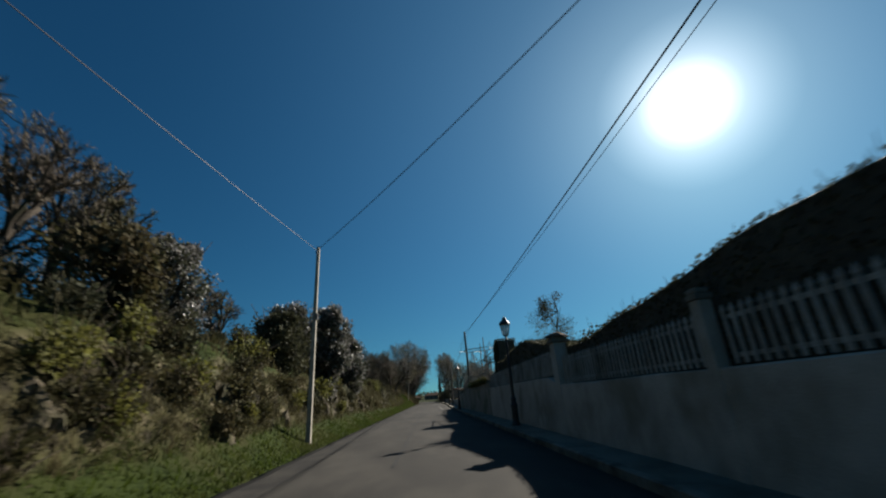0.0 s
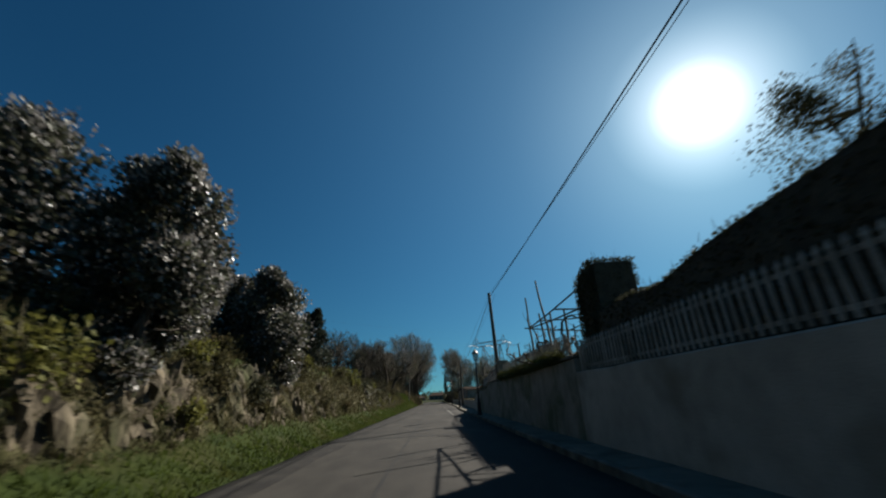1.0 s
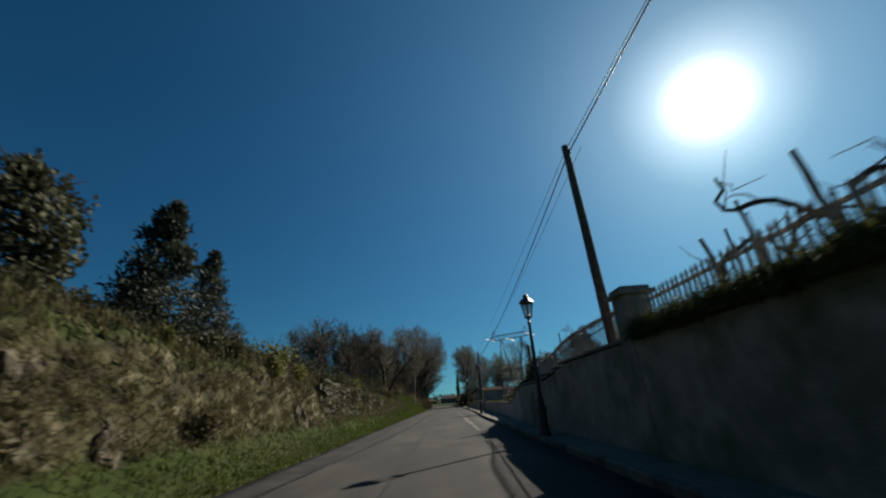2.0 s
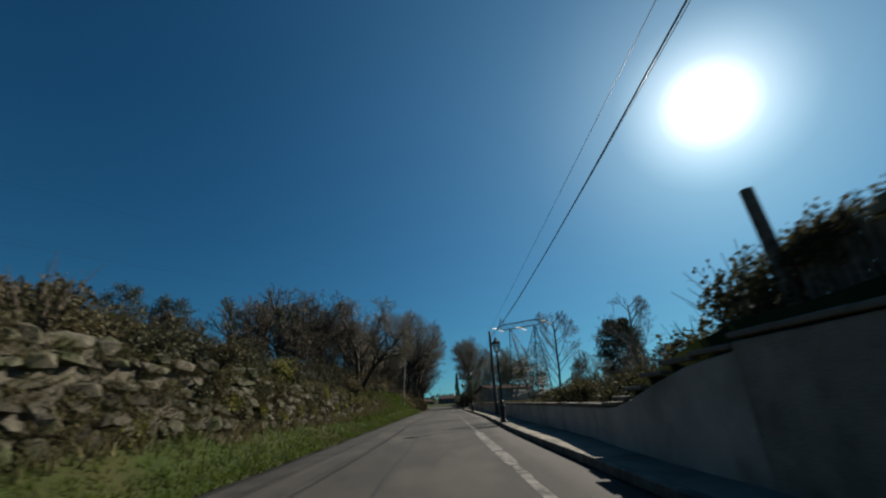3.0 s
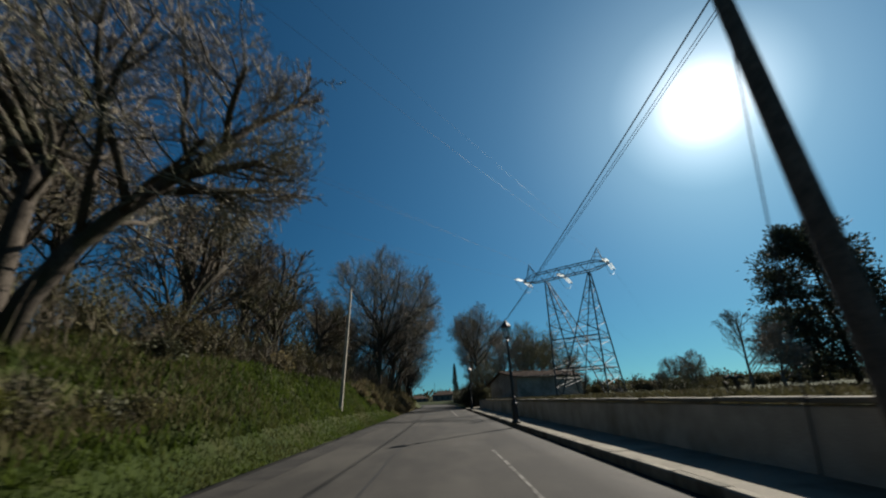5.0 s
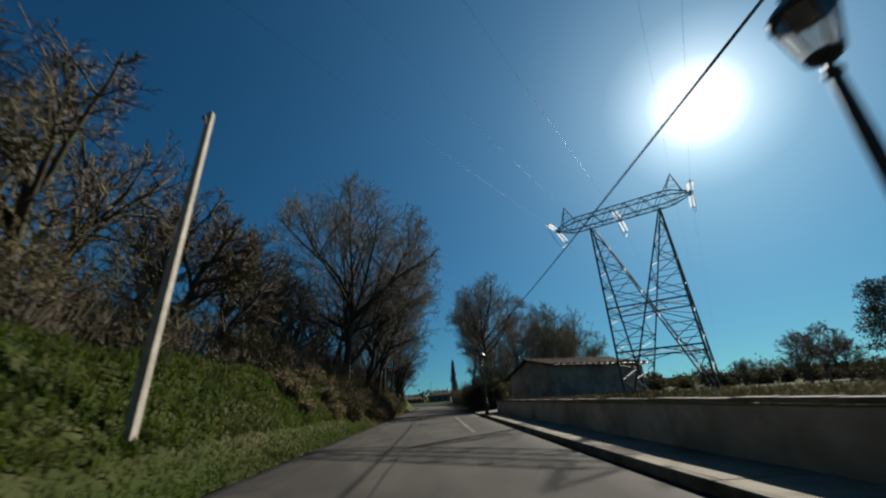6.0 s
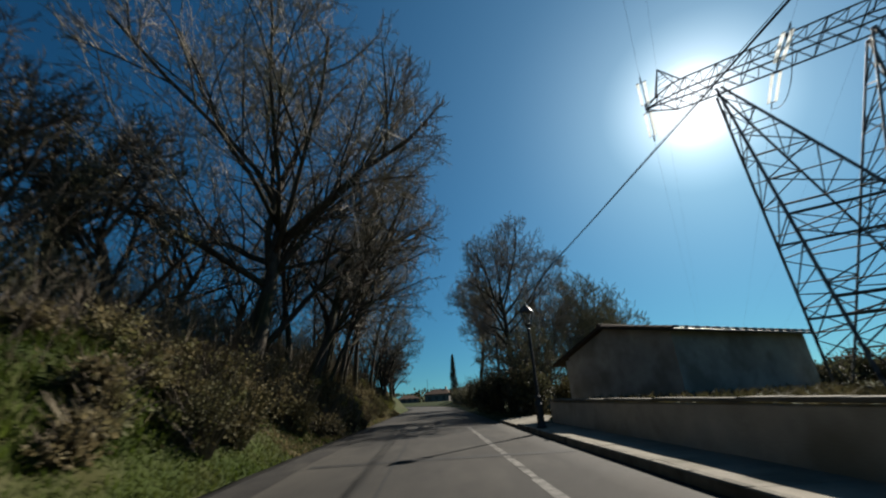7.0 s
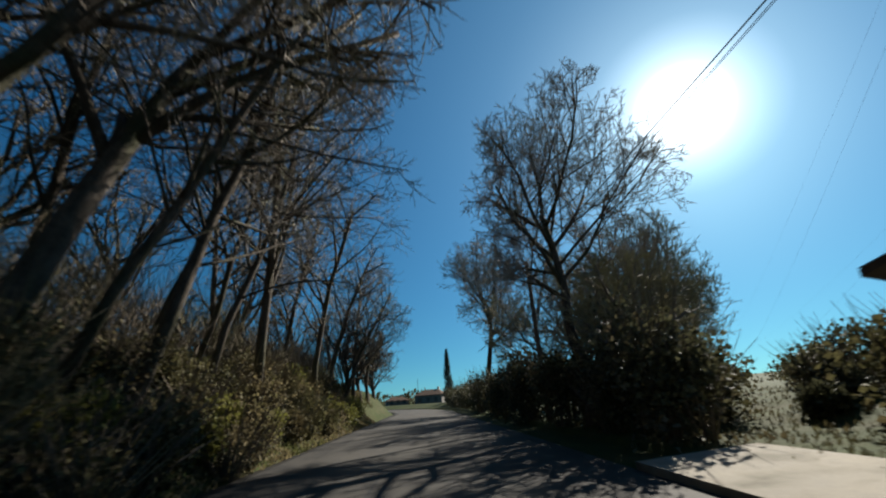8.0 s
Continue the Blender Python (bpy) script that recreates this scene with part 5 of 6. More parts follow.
# the field side
bare_tree(5.8, 123.6, 14.3, 0.22, 201, HIGH, "leafless tree with an upright rounded crown", 0.62, (0.09, 0), wide=4.3)
bare_tree(6.2, 150.0, 17.8, 0.30, 202, dict(HIGH, fine=0.016), "leafless tree with an upright rounded crown", 0.58, wide=4.8)
for k, (x, y, h) in enumerate(((10.6, 131.0, 11.2), (13.2, 134.0, 12.6), (16.0, 137.0, 13.4), (18.8, 140.0, 14.4), (21.4, 143.0, 13.2), (24.0, 146.5, 11.6), (26.2, 149.0, 9.0), (9.6, 138.0, 12.0), (13.0, 142.0, 12.8), (17.0, 145.5, 13.0), (7.9, 125.8, 6.8), (6.6, 121.8, 5.6))):
    bare_tree(x, y, h, 0.16, 210 + k, BUDDING, "budding tree with thin greenish twigs", 0.5, (0, 0), "bark_pale", "twig_green" if k % 3 else "twig")
for k, (x, y, h, sp) in enumerate(((8.1, 64.5, 6.2, FIELD), (15.8, 69.0, 8.2, FIELD), (20.1, 63.8, 6.6, BUSHY), (22.5, 57.0, 8.4, BUSHY), (24.5, 67, 7.0, BUSHY), (18.5, 76, 3.6, BUSHY), (17.4, 88.5, 4.4, FIELD), (15.4, 84.0, 3.0, BUSHY), (21, 81, 5.0, BUSHY), (13.5, 73.0, 4.5, BUSHY), (22.6, 105, 3.4, BUSHY), (25.2, 106.5, 4.2, BUSHY), (24.0, 104, 2.8, BUSHY))):
    bare_tree(x, y, h, 0.045 + 0.006 * h, 230 + k, sp, "leafless tree standing in a field", 0.88 if sp is FIELD else 0.55, (0, 0), "bark_pale", wide=h * 0.36 if sp is FIELD else None)
conifer(23.6, 88.8, 9.2, 3.6, 35, "dark round-headed pine in a field", n=30000, round_top=True, base=0.06)
conifer(46, 118, 9.0, 4.0, 36, "dark round-headed pine in a field", n=14000, round_top=True, base=0.25)
leafy_tree(6.5, 12.3, 4.6, 1.25, 41, "leaf_bramble", "feathery young tree behind a hedge", 11000, 0.042, 1, 0.3, group="garden trees")
for k, (x, y, rr, h) in enumerate(((7.4, 9.5, 1.3, 1.5), (8.2, 14.0, 1.5, 1.5), (7.6, 17.5, 1.3, 1.4), (7.0, 5.5, 1.2, 1.4))):
    shrub(x, y, (rr, rr, h), 300 + k, "leaf_hedge", "rounded garden shrub behind a hedge", 2000, 0.10, group="garden shrubs")


def hedge(y0, y1, x0, x1, top, seed, label, n):
    """A clipped hedge: a dark core of stems within a close skin of leaves."""
    ym, z0 = (y0 + y1) / 2, 1.3
    t = thing("hedge", ((x0 + x1) / 2, ym, z0), label, "hedge", "clipped garden hedges")
    rng = random.Random(seed)
    w, core, g = (x1 - x0) / 2, Geo(), Geo()
    n_s = max(2, int((y1 - y0) / 0.6))
    for i in range(n_s + 1):
        y = y0 + (y1 - y0) * i / n_s
        e = 0.12 if i in (0, n_s) else 0.035
        zt = top(y) - z0 - e
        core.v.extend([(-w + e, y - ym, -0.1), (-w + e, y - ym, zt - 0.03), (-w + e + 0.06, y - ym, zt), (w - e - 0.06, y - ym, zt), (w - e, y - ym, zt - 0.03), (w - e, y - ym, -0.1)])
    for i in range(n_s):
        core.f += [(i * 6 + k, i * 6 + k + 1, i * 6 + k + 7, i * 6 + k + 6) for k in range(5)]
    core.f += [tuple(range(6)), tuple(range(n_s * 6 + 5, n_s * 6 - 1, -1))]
    for _ in range(int(n * 0.75)):
        y = rng.uniform(y0, y1)
        h = top(y) - z0
        side = rng.random()
        bump = 0.045 * noise.noise(Vector((y * 1.6, side * 3, seed)))
        if y1 - y0 < 3:
            side = side * 0.6 if rng.random() < 0.45 else 0.86
        if side < 0.52:
            p, nrm = Vector((-w + bump, y - ym, rng.uniform(-0.05, h))), Vector((-1, 0, 0.2))
        elif side < 0.85:
            p, nrm = Vector((rng.uniform(-w, w), y - ym, h + bump)), Vector((0, 0, 1))
        else:
            ye, s = ((y1, 1) if rng.random() < (0.6 if y1 - y0 > 3 else 0.25) else (y0, -1))
            p, nrm = Vector((rng.uniform(-w, w), ye - ym + bump, rng.uniform(-0.05, top(ye) - z0))), Vector((0, s, 0.2))
        p = p - nrm * rng.uniform(0.02, 0.12)
        d = (nrm + unit(rng) * 0.9).normalized()
        g.leaf(p, d, turned(d.orthogonal().normalized(), d, rng.uniform(0, 6.28)), rng.uniform(0.035, 0.07))
    for _ in range(int(n * 0.004)):
        y = rng.uniform(y0, y1)
        p = Vector((rng.uniform(-w, w), y - ym, top(y) - z0))
        g.tube([p, p + Vector((rng.uniform(-0.06, 0.06), rng.uniform(-0.06, 0.06), rng.uniform(0.08, 0.22)))], [0.006, 0.002], 3, False)
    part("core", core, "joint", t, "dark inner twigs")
    tagged(part("foliage", g, "leaf_hedge", t), "", "", "", "stuff")
    return t


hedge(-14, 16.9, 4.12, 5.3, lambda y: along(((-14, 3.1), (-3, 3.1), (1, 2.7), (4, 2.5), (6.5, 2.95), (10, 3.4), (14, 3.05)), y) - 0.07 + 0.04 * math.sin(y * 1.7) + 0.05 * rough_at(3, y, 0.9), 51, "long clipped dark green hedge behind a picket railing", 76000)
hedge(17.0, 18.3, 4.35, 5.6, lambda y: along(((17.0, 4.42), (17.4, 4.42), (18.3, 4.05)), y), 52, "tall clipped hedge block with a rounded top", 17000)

# the ivied post and the thicket past the railings
ivy = thing("ivy_post", (4.5, 41.23, 1.35), "leaning wooden post overgrown with dark ivy", "post")
part("post", Geo().tube([(0, 0, -0.3), (-0.03, 0, 1.1), (-0.08, 0.02, 2.13)], [0.09, 0.085, 0.075], 8), "post_wood", ivy)
g_ivy, r_ivy = Geo(), random.Random(61)
leaf_cloud(g_ivy, r_ivy, (0.25, 0.3, 0.75), (0.65, 0.9, 0.85), 3600, 0.065)
leaf_cloud(g_ivy, r_ivy, (0.5, -0.7, 0.85), (0.6, 0.8, 0.55), 2400, 0.065)
leaf_cloud(g_ivy, r_ivy, (0.7, -0.2, 1.15), (0.75, 1.0, 0.7), 3400, 0.06)
tagged(part("ivy", g_ivy, "leaf_ivy", ivy, "dense dark ivy leaves"), "", "", "", "stuff")
for k, (x, y, rx, h) in enumerate(((5.1, 42.6, 0.9, 0.85), (5.4, 44.6, 1.0, 0.8), (5.2, 46.8, 1.0, 0.75), (5.5, 49.2, 1.1, 0.7), (5.6, 51.8, 1.1, 0.65), (5.7, 54.6, 1.1, 0.6), (6.1, 57.6, 1.1, 0.55), (6.8, 61.0, 1.2, 0.5), (8.3, 66.5, 1.3, 0.5), (7.4, 46, 1.4, 1.2), (8.2, 51, 1.6, 1.0), (9.5, 57, 1.8, 1.0), (12, 62, 2.2, 1.1), (16, 64, 2.4, 1.2), (19, 60, 2.6, 1.3), (20, 70, 2.4, 1.1), (22, 76, 2.4, 1.1), (26, 84, 3, 1.4), (31, 92, 3.2, 1.5), (37, 100, 3.4, 1.3), (21, 52, 2.4, 1.0), (18, 96, 1.6, 0.8), (23, 101, 1.8, 0.8), (29, 108, 2.2, 0.8))):
    shrub(x, y, (rx, rx * 1.2, h), 320 + k, ("leaf_hedge", "leaf_bramble", "leaf_bramble")[k % 3], "tangled bramble bush behind a low wall", 1900, 0.075, group="bushes along the field", twiggy=14)
for k, (x, y, rx, h, lf) in enumerate(((6.0, 118.5, 1.6, 1.5, "leaf_ivy"), (5.2, 121, 1.3, 1.5, "leaf_ivy"), (6.8, 122.6, 1.8, 2.2, "leaf_ivy"), (8.4, 121.5, 1.6, 1.6, "leaf_bramble"), (5.0, 124.6, 1.3, 1.6, "leaf_ivy"), (5.2, 129, 1.4, 1.6, "leaf_hedge"), (5.0, 134, 1.5, 1.6, "leaf_hedge"), (9.6, 124, 1.7, 1.7, "leaf_bramble"), (11.6, 121.0, 1.2, 1.1, "leaf_ivy"), (13.6, 122.0, 1.5, 1.3, "leaf_hedge"), (14.5, 124, 1.5, 1.0, "leaf_bramble"), (5.2, 140, 1.5, 1.5, "leaf_hedge"), (5.4, 152, 1.8, 1.5, "leaf_hedge"), (9.9, 119.6, 0.7, 0.5, "leaf_hedge"), (13.4, 119.6, 1.3, 0.9, "leaf_hedge"), (15.6, 119.3, 1.3, 0.95, "leaf_ivy"), (17.5, 120.5, 1.3, 1.1, "leaf_ivy"), (20, 122, 1.4, 0.9, "leaf_ivy"))):
    shrub(x, y, (rx, rx, h), 360 + k, lf, "dark ivy-grown thicket under trees", 2600, 0.11, group="thicket under the trees", twiggy=20)
r_row = random.Random(64)
for m in range(2):
    spots = []
    for k in range(m - 6, 44, 2):
        rr = r_row.uniform(1.2, 1.9)
        spots.append((17 + 1.25 * k + r_row.uniform(-0.6, 0.6), 119 + 0.22 * k + r_row.uniform(-2, 2), None, (rr, rr, rr * r_row.uniform(0.6, 0.95))))
    scrub("hedgerow", spots, ("leaf_bramble", "leaf_ivy")[m], ("brownish field hedgerow of tangled bushes", "dark green field hedgerow of tangled bushes")[m], 1200, 0.15, 18, 604 + m)
# woods on the skyline
g_far = Geo()
for k in range(110):
    a, dist = radians(r_row.uniform(-8, 100)), r_row.uniform(190, 330)
    x, y = 20 + dist * math.cos(a), 70 + dist * math.sin(a)
    rr = r_row.uniform(6, 11)
    leaf_cloud(g_far, r_row, (x, y, ground_z(x, y) + 2.0), (rr, rr, rr * 0.5), 260, 1.1, 0.4)
stuff("far_woods", g_far, "leaf_bramble", "brown and green woods on the skyline", "woods")
for k, (x, y, h) in enumerate(((17.5, 118, 2.6), (19.5, 121, 3.0), (27, 116, 2.6))):
    bare_tree(x, y, h, 0.05, 640 + k, BUSHY, "small leafless bush tree in a field", 0.5, group="field bush trees")
conifer(5.6, 200, 11.0, 1.5, 37, "slim dark cypress beyond a bend of the lane", n=9000)
spots = []
for k in range(30):
    rr = r_row.uniform(1.3, 1.8)
    spots.append((5.4 + r_row.uniform(-0.3, 0.8), 119 + 2.6 * k, None, (rr, rr * 1.2, r_row.uniform(1.7, 2.5))))
scrub("ivy_thicket", spots, "leaf_ivy", "tall dark ivy thicket along the lane", 2200, 0.13, 30, 606)

# ivy that hangs over the gate and its pillar
drape = thing("ivy_curtain", (4.4, 40.6, 2.1), "ivy hanging over an old gate", "ivy")
g_dr, r_dr = Geo(), random.Random(62)
leaf_cloud(g_dr, r_dr, (0.2, 0.15, 0.42), (0.4, 0.7, 0.3), 1300, 0.07)
tagged(part("foliage", g_dr, "leaf_ivy", drape), "", "", "", "stuff")
g_dr = Geo()
for k in range(16):
    p = Vector((r_dr.uniform(-0.1, 0.3), r_dr.uniform(-0.6, 1.0), 0.6))
    pts = [p + Vector((-0.03 * i + r_dr.uniform(-0.03, 0.03), 0.07 * i * (1 if k % 2 else -0.3), 0.12 * i - 0.045 * i * i)) for i in range(7)]
    g_dr.tube(pts, 0.006, 4, False)
    for q in pts[1:]:
        for _ in range(3):
            dd = unit(r_dr)
            g_dr.leaf(q, dd, dd.orthogonal().normalized(), r_dr.uniform(0.03, 0.06))
tagged(part("tendril", g_dr, "leaf_ivy", drape, "thin trailing ivy stems"), "", "", "", "stuff")

# brambles, gorse and weeds on the bank
spots = [(-5.2, 0.5), (-5.6, 2.6), (-5.0, 4.4), (-5.8, 6.6), (-5.2, 8.6), (-5.0, 10.2), (-5.9, 12.4), (-5.1, 13.0), (-5.9, 19.6), (-5.0, 20.0), (-5.8, 25.5), (-5.6, 36.2), (-6.4, 44), (-6.8, 47.5), (-6.3, 51), (-7, 55), (-5.6, 59.5), (-6.4, 62.5), (-5.5, 64.5), (-6.4, 67.5), (-5.6, 69.4), (-6.1, 76), (-7.2, 80.5), (-6.7, 84.5), (-7.6, 90.5), (-6.9, 95), (-7.0, 99.5), (-6.3, 103.5)]
for k, (x, y) in enumerate(spots):
    rr = 0.55 + 0.12 * (k % 4)
    shrub(x, y, (rr, rr * 1.3, rr * 0.75), 400 + k, ("leaf_bramble", "leaf_hedge", "leaf_bramble", "leaf_gorse" if y < 60 else "leaf_bracken")[k % 4], "low bramble clump on a bank", 1100, 0.085, group="bramble clumps on the bank", twiggy=6)
r_gorse = random.Random(75)
for k in range(26):
    y = 113.5 + 0.9 * k + r_gorse.uniform(-0.5, 0.5)
    x = (-4.55 if y < 115 else -3.85) - r_gorse.uniform(0.0, 0.5) if k % 3 else -5.4
    rr = r_gorse.uniform(0.55, 1.0)
    shrub(x, y, (rr, rr * 1.3, rr * r_gorse.uniform(0.7, 1.05)), 450 + k, ("leaf_gorse", "leaf_bramble", "leaf_gorse", "leaf_bramble", "leaf_hedge")[k % 5], "yellow-green bush hanging over the lane's edge", 2000, 0.085, group="bushes along the verge", twiggy=26)
spots = []
for k in range(120):
    rr = r_gorse.uniform(0.4, 0.8)
    spots.append((ROAD_L - r_gorse.uniform(0.9, 5.0), r_gorse.uniform(97, 145), None, (rr, rr * 1.3, rr * 0.7)))
for k in range(84):
    rr = r_gorse.uniform(0.65, 1.1)
    spots.append((ROAD_L - r_gorse.uniform(0.05, 2.2), r_gorse.uniform(103, 134), None, (rr, rr * 1.2, rr * 0.8)))
scrub("brambles", spots[120::2], "leaf_bramble", "dark brown brambles heaped on a shaded bank", 950, 0.062, 40, 703)
scrub("brambles", spots[121::2], "leaf_bracken", "dry brown brambles heaped on a shaded bank", 950, 0.062, 40, 704)
scrub("bracken", spots[:120], "leaf_bracken", "brown bramble and dead bracken on a shaded bank", 800, 0.08, 30, 700)
spots = []
for k in range(30):
    rr = r_gorse.uniform(0.9, 1.5)
    spots.append((-7.0 - 3.0 * r_gorse.random(), 64 + 42 * (k + r_gorse.random()) / 30, None, (rr, rr * 1.25, rr)))
scrub("brambles", spots, "leaf_bramble", "dense brown thicket of brambles above a grass bank", 1000, 0.085, 30, 705)
spots = []
for k in range(46):
    rr = r_gorse.uniform(0.7, 1.3)
    spots.append((-6.0 - 4.5 * r_gorse.random(), 41.5 + 17 * k / 46 + r_gorse.uniform(-0.6, 0.6), None, (rr, rr * 1.2, rr * 0.75)))
scrub("brambles", spots[::2], "leaf_bramble", "brown and olive brambles above a stone wall", 1300, 0.09, 20, 701)
scrub("brambles", spots[1::2], "leaf_hedge", "dark green brambles above a stone wall", 1300, 0.09, 14, 702)


r_cover = random.Random(77)
for k in range(130):
    y = r_cover.uniform(-4, 40)
    x = ROAD_L - (r_cover.uniform(1.2, 2.2) if k % 2 else r_cover.uniform(2.0, 4.5))
    if 12.5 < y < 28 and ground_z(x, y) < 2.3 and r_cover.random() < 0.75:
        continue
    if 20.5 < y and r_cover.random() < 0.7:
        continue
    rr = r_cover.uniform(0.35, 0.7)
    shrub(x, y, (rr * 0.8, rr * 1.3, rr * 0.8), 500 + k, ("leaf_bramble", "leaf_bramble", "leaf_hedge", "leaf_gorse")[k % 4], "low bramble clump on a bank", 900, 0.07, group="bramble clumps on the bank", twiggy=8)
spots = []
for k in range(60):
    y = 41 + 34 * (k + r_cover.random()) / 60
    rr = r_cover.uniform(0.25, 0.6)
    if y > 46 or k % 3 == 0:
        spots.append((-4.98, y, r_cover.uniform(0.6, 2.0 - 0.02 * (y - 41)), (0.2, rr * 1.3, rr * 0.8)))
for m in range(3):
    scrub("wall_plants", spots[m::3], ("leaf_ivy", "leaf_bramble", "leaf_gorse")[m], ("dark ivy growing over a stone wall", "bramble growing over a stone wall", "yellow-green weeds growing over a stone wall")[m], 800, 0.06, 6, 560 + m)


def thicket(name, spots, n, seed, label):
    """Undergrowth of thin upright stems that nobody could count."""
    g, rng = Geo(), random.Random(seed)
    for _ in range(n):
        cx, cy, rx, ry, h = rng.choice(spots)
        x, y = cx + rng.gauss(0, rx), cy + rng.gauss(0, ry)
        if x > -5.3:
            continue
        z = ground_z(x, y)
        hh = h * rng.uniform(0.4, 1.1)
        e = Vector((rng.gauss(0, 0.22), rng.gauss(0, 0.22), 1)).normalized()
        m = Vector((x, y, z - 0.05)) + e * hh * 0.5 + unit(rng) * 0.12
        g.tube([(x, y, z - 0.05), m, m + (e + unit(rng) * 0.35).normalized() * hh * 0.5], [0.012, 0.009, 0.005], 3, False)
        for _ in range(3):
            b = (e + unit(rng) * 0.8).normalized() * hh * 0.35
            spike(g, m, m + b, 0.012)
    return stuff(name, g, "twig_dark", label, "undergrowth")


thicket("undergrowth", [(-9.4, 56 + 4.2 * k, 1.5, 2.2, 1.4 + 0.14 * k) for k in range(13)] + [(-12.5, 55 + 5 * k, 2.0, 2.5, min(3.4, 1.2 + 0.35 * k)) for k in range(13)] + [(-8.0, 100 + 3 * k, 1.0, 1.6, 2.4) for k in range(14)] + [(-7.8, 62 + 4 * k, 0.9, 2.0, 1.3) for k in range(12)] + [(-11.0, 108 + 4 * k, 1.5, 2.2, 4.6) for k in range(11)] + [(-8.6, 112 + 4 * k, 0.9, 2.2, 3.0) for k in range(10)], 7500, 71, "brown leafless undergrowth on a wooded bank")


# ---- grass ----
def blades(name, n, place, h, mat_name, label, seed, w=0.012):
    g, rng = Geo(), random.Random(seed)
    k = 0
    while k < n:
        x, y = place(rng)
        k += 1
        z = ground_z(x, y) - 0.01
        hh = h(x, y) * rng.uniform(0.5, 1.3)
        a = rng.uniform(0, 6.28)
        lean = Vector((rng.gauss(0, 0.35), rng.gauss(0, 0.35), 1)).normalized()
        s = Vector((math.cos(a), math.sin(a), 0)) * w * rng.uniform(0.7, 1.6)
        p = Vector((x, y, z))
        m = p + lean * hh * 0.55
        tip = p + lean * hh + Vector((rng.gauss(0, 0.25), rng.gauss(0, 0.25), -0.05)) * hh
        g.add([tuple(p - s), tuple(p + s), tuple(m + s * 0.7), tuple(m - s * 0.7), tuple(tip)], [(0, 1, 2, 3), (3, 2, 4)])
    return stuff(name, g, mat_name, label, "grass")


blades("verge_grass", 40000, lambda r: (ROAD_L + 0.02 - abs(r.gauss(0, 0.62)), r.uniform(-5, 113)), lambda x, y: 0.10 + 0.05 * min(2, ROAD_L - x), "grass", "short bright green grass along the lane's edge", 81, 0.0125)
blades("slope_grass", 11000, lambda r: (ROAD_L - r.uniform(1.7, 6.5), r.uniform(20, 41.5)), lambda x, y: 0.30, "leaf_bramble", "olive and brown grass on a steep bank", 185, 0.018)
blades("bank_grass", 30000, lambda r: (ROAD_L - r.uniform(0.8, 3.8), r.uniform(60, 105)), lambda x, y: 0.24, "grass", "long green grass on a bank", 82, 0.021)
blades("dry_grass", 33000, lambda r: (ROAD_L - r.uniform(1.05, 4.5), r.choice((r.uniform(98, 150), r.uniform(41, 80), r.uniform(-4, 42), r.uniform(56, 78)))), lambda x, y: 0.36, "straw", "tall dry straw-coloured grass on a bank", 83, 0.015)
blades("leaf_litter", 9000, lambda r: (ROAD_L + 0.05 - abs(r.gauss(0, 0.8)), r.uniform(107, 142)), lambda x, y: 0.12, "leaf_bracken", "brown dead leaves and stalks along a shaded verge", 86, 0.028)
blades("wall_top_grass", 9000, lambda r: (wall_x(30) + 0.05 + abs(r.gauss(0, 0.35)), r.uniform(18.5, 29.3)), lambda x, y: 0.22, "grass", "ragged grass growing over a wall's top", 84, 0.010)
blades("field_grass", 24000, lambda r: (wall_x(80) + 0.25 + abs(r.gauss(0, 5.5)), r.uniform(43, 128)), lambda x, y: 0.26 - 0.12 * smooth_step(113, 115, y), "leaf_bramble", "rough olive grass in a field behind a wall", 85, 0.021)


def face_tufts(name, n, y0, y1, x_at, z_range, mat_name, label, seed, out=1.0, size=0.3):
    """Tufts rooted in a wall's joints or on its top, arching out and down."""
    g, rng = Geo(), random.Random(seed)
    while n > 0:
        y, z = rng.uniform(y0, y1), None
        lo, hi = z_range(y)
        z = rng.uniform(lo, hi)
        k = rng.randint(10, 26)
        n -= k
        for _ in range(k):
            p = Vector((x_at(y, z) + rng.uniform(-0.04, 0.04), y + rng.gauss(0, 0.12), z + rng.gauss(0, 0.05)))
            ln = size * rng.uniform(0.5, 1.4)
            d = Vector((out * rng.uniform(0.2, 0.9), rng.gauss(0, 0.45), rng.uniform(0.2, 1.0))).normalized()
            m = p + d * ln * 0.55
            tip = m + (d + Vector((out * 0.2, 0, -rng.uniform(0.6, 1.6)))).normalized() * ln * 0.5
            s = Vector((0, 1, 0)) * rng.uniform(0.006, 0.014) if rng.random() < 0.6 else Vector((1, 0, 0)) * 0.01
            g.add([tuple(p - s), tuple(p + s), tuple(m + s * 0.8), tuple(m - s * 0.8), tuple(tip)], [(0, 1, 2, 3), (3, 2, 4)])
    return stuff(name, g, mat_name, label, "grass")


cut_x = lambda y, z: -4.72 - 0.417 * (z - 0.8)
face_tufts("bank_tufts", 11000, -4, 40.5, cut_x, lambda y: (0.55, 2.5), "straw", "dry grass tufts growing on a rocky cut", 186, 1.0, 0.28)
face_tufts("bank_tufts", 12000, -4, 40.5, cut_x, lambda y: (0.5, 2.5), "leaf_bramble", "green and brown weeds growing on a rocky cut", 187, 1.0, 0.24)
stone_x = lambda y, z: -4.92 - 0.1 * (z - 0.45)
face_tufts("wall_tufts", 10000, 41, 75, stone_x, lambda y: (0.5, 2.5 - 0.035 * (y - 41)), "straw", "dry grass tufts growing from a stone wall", 86, 1.0, 0.26)
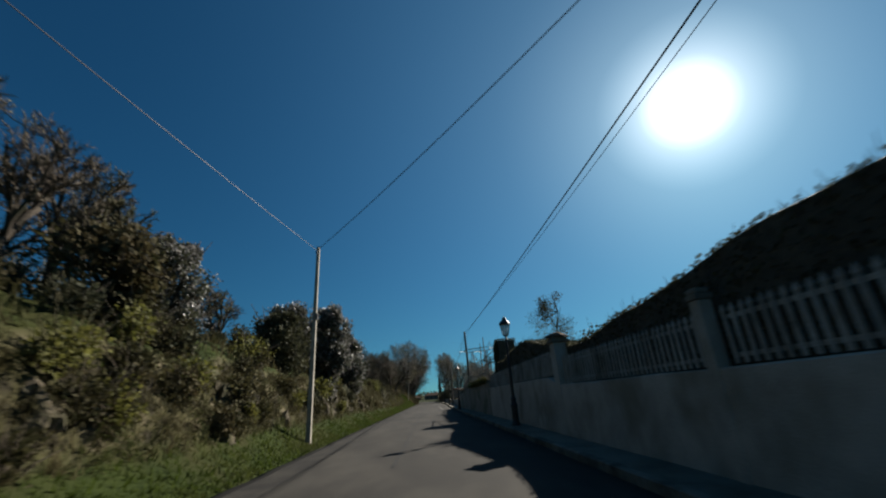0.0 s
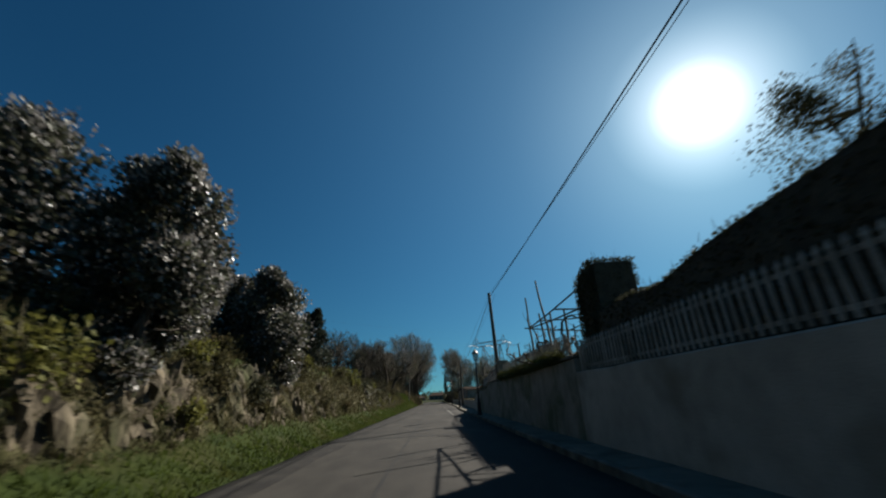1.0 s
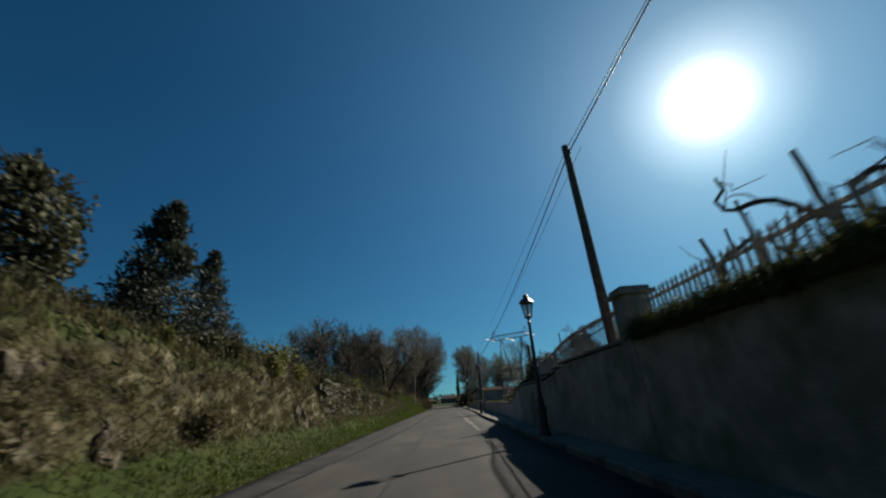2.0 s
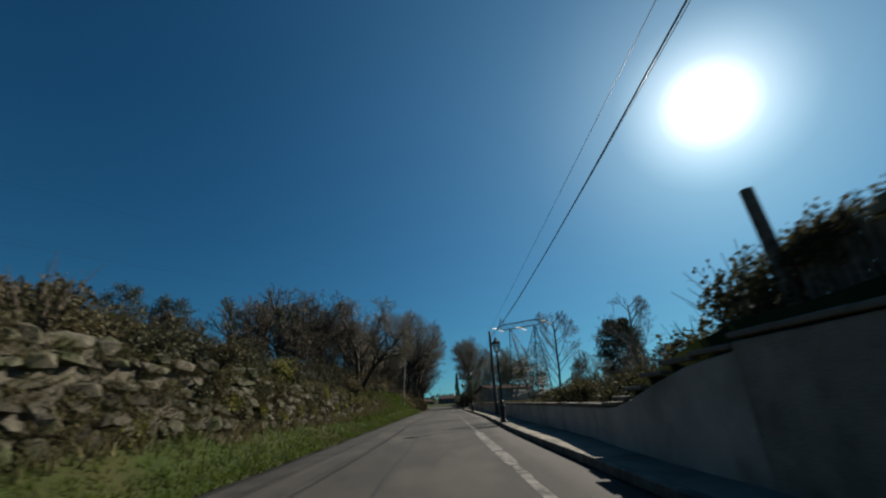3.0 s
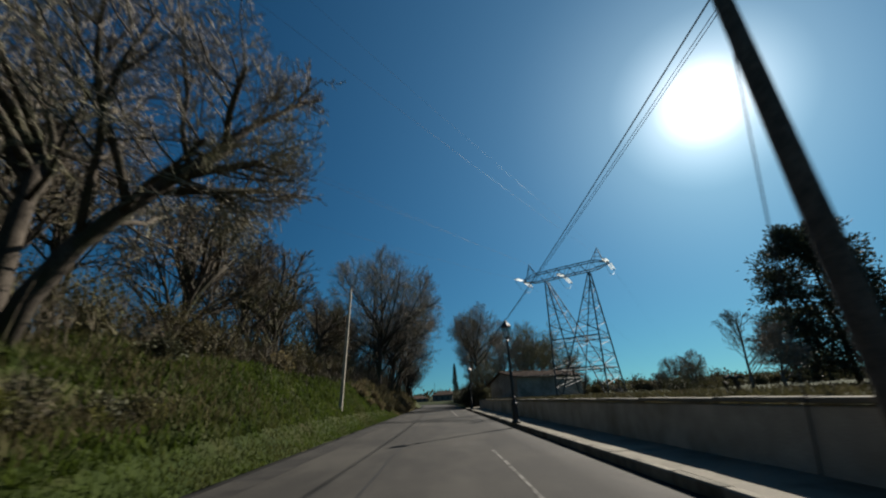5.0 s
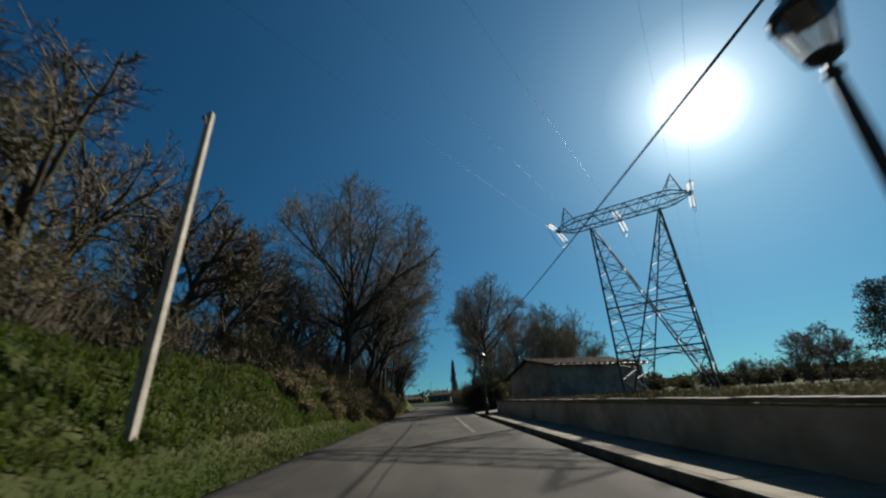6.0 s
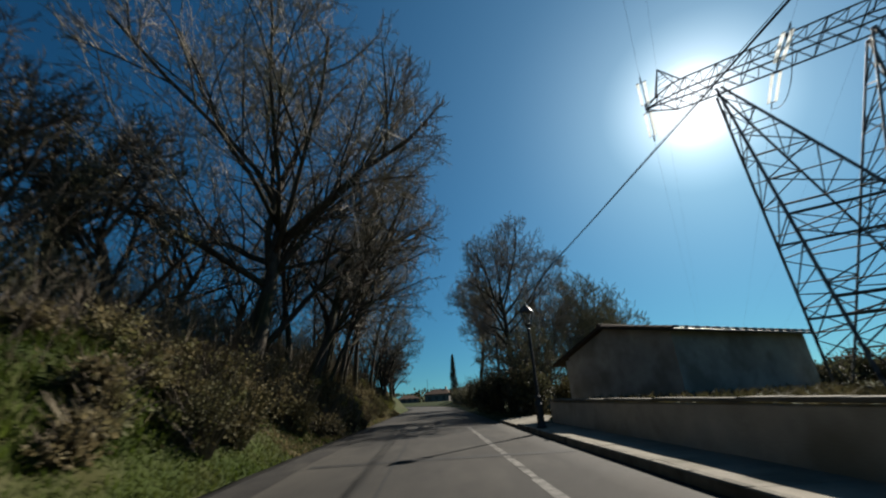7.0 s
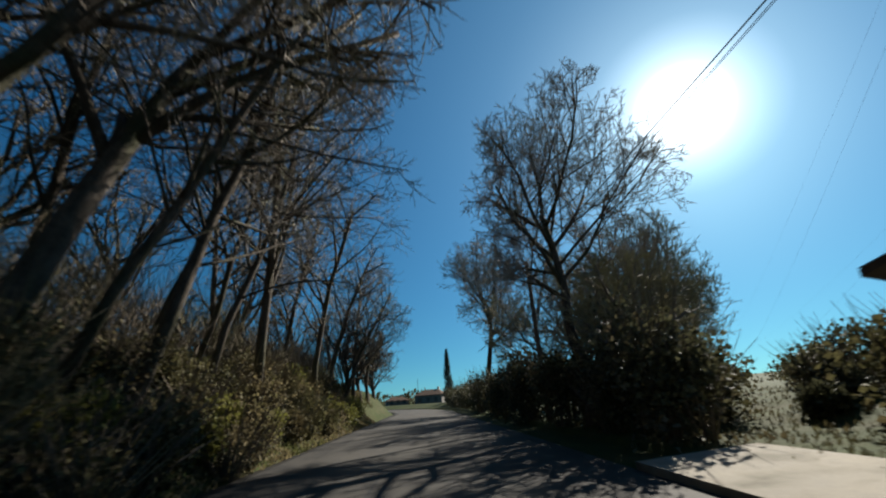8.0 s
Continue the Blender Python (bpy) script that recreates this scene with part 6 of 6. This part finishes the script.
face_tufts("wall_tufts", 9000, 41, 75, stone_x, lambda y: (0.5, 2.4 - 0.035 * (y - 41)), "leaf_bramble", "green weeds growing from a stone wall", 87, 1.0, 0.22)
face_tufts("overhanging_grass", 9000, 18.6, 29.2, lambda y, z: wall_x(y) + 0.06, lambda y: (1.98 - 0.35 * smooth_step(33, 37, y), 2.06 - 0.35 * smooth_step(33, 37, y)), "leaf_gorse", "ragged grass hanging over a wall's top", 88, -0.7, 0.4)


# ---- stones: the rocky cut and the dry-stone wall ----
def stone_mesh(rng, flat=0.75, rough_amt=0.22, fine=1):
    """One rough block with broken corners, about one metre wide before scaling."""
    bm = bmesh.new()
    bmesh.ops.create_icosphere(bm, subdivisions=fine, radius=0.5)
    ph = rng.uniform(0, 100)
    for v in bm.verts:
        c = v.co
        m = max(abs(c.x), abs(c.y), abs(c.z))
        c *= (0.5 / m) ** flat
        c *= 1 + rough_amt * noise.noise(c * 2.4 + Vector((ph, 0, 0)))
        if fine > 1:
            cleft = abs(noise.noise(Vector((c.x * 4.5, c.y * 4.5, c.z * 1.2 + ph))))
            c *= 0.86 + 0.5 * rough_amt * min(0.35, cleft) + 0.26 * rough_amt * noise.noise(Vector((c.x * 11, c.y * 11, c.z * 5 + ph)))
    me = bpy.data.meshes.new("stone")
    bm.to_mesh(me)
    bm.free()
    return me


def stones_of(material, seed, flat, amt, count=7, fine=1):
    rng = random.Random(seed)
    out = []
    for _ in range(count):
        me = stone_mesh(rng, flat, amt, fine)
        me.materials.append(M[material])
        out.append(me)
    return out


def dry_stone_wall():
    top = lambda y: 2.5 - 0.032 * (y - 41) - 0.25 * smooth_step(56, 62, y) + 0.16 * rough_at(6, y, 0.7) + 0.1 * rough_at(6, y, 2.1)
    foot = 0.45
    y0, y1 = 40.7, 75.0
    g = Geo()
    n = 60
    for i in range(n + 1):
        y = y0 + (y1 - y0) * i / n
        z = top(y) - 0.14
        g.v.extend([(-4.98, y, foot - 0.3), (-5.18, y, z), (-5.55, y, z - 0.05), (-5.6, y, foot - 0.3)])
    for i in range(n):
        g.f += [(i * 4 + k, i * 4 + k + 4, i * 4 + k + 5, i * 4 + k + 1) for k in range(3)]
    g.f += [(0, 1, 2, 3), (n * 4 + 3, n * 4 + 2, n * 4 + 1, n * 4)]
    wall = structure("wall_dry_stone", g, "joint", "old tumbledown dry-stone wall of mossy grey field stones", "wall")
    rng = random.Random(91)
    meshes = stones_of("stone", 92, 0.72, 0.34, 10)
    # courses that rise, fall and run out; the lowest stones are the largest
    z = foot - 0.1
    while z < 2.7:
        share = (z - foot) / 2
        h = rng.uniform(0.30, 0.42) - 0.12 * share
        y = y0 + rng.uniform(-0.3, 0.4)
        while y < y1:
            w = rng.choice((rng.uniform(0.22, 0.45), rng.uniform(0.4, 0.95), rng.uniform(0.4, 0.7)))
            zz = z + 0.26 * rough_at(z * 1.5, y, 0.55) + 0.08 * rough_at(z * 5, y, 1.9)
            hh = h * rng.uniform(0.7, 1.25)
            if zz + hh * 0.5 < top(y) and (y < 60 or rng.random() < 0.85):
                ob = new("stone", rng.choice(meshes))
                ob.parent = wall
                x = -5.03 - 0.2 * (zz - foot) / 2.0 + rng.uniform(-0.08, 0.05)
                ob.matrix_basis = pose(x, y + w / 2, zz + h / 2 + rng.uniform(-0.04, 0.04), rng.uniform(-12, 12), rng.uniform(-10, 10), rng.uniform(-12, 12)) @ Matrix.Diagonal((0.4, w * 1.02, hh * 1.05, 1))
            y += w
        z += h


dry_stone_wall()


def rock_face():
    meshes = stones_of("rock", 95, 0.4, 0.8, 9, 3)
    rng = random.Random(96)
    face = structure("rock_face", Geo().box((-6.2, 12, 0.3), (-6.1, 12.1, 0.4)), "rock", "broken ochre and grey rock showing in a cut bank", "rock face")
    for k in range(80):
        y = rng.choice((14.0, 15.5, 16.5, 20.0, 21.5, 24.0, 27.0, 4.5)) + rng.gauss(0, 0.9)
        if k % 7 == 0:
            y = rng.uniform(-3, 40.5)
        d = rng.uniform(1.2, 1.75)
        x = ROAD_L - d
        s = rng.uniform(0.5, 0.9) if k % 3 else rng.uniform(0.85, 1.15)
        ob = new("rock", rng.choice(meshes))
        ob.parent = face
        ob.matrix_basis = pose(x - 0.18 * s, y, min(ground_z(x, y), 2.0 + 0.4 * rng.random()) - 0.05, rng.uniform(-12, 12), rng.uniform(-14, 6), rng.uniform(-30, 30)) @ Matrix.Diagonal((s * 0.62, s * 0.75, s * rng.uniform(0.9, 1.5), 1))


rock_face()
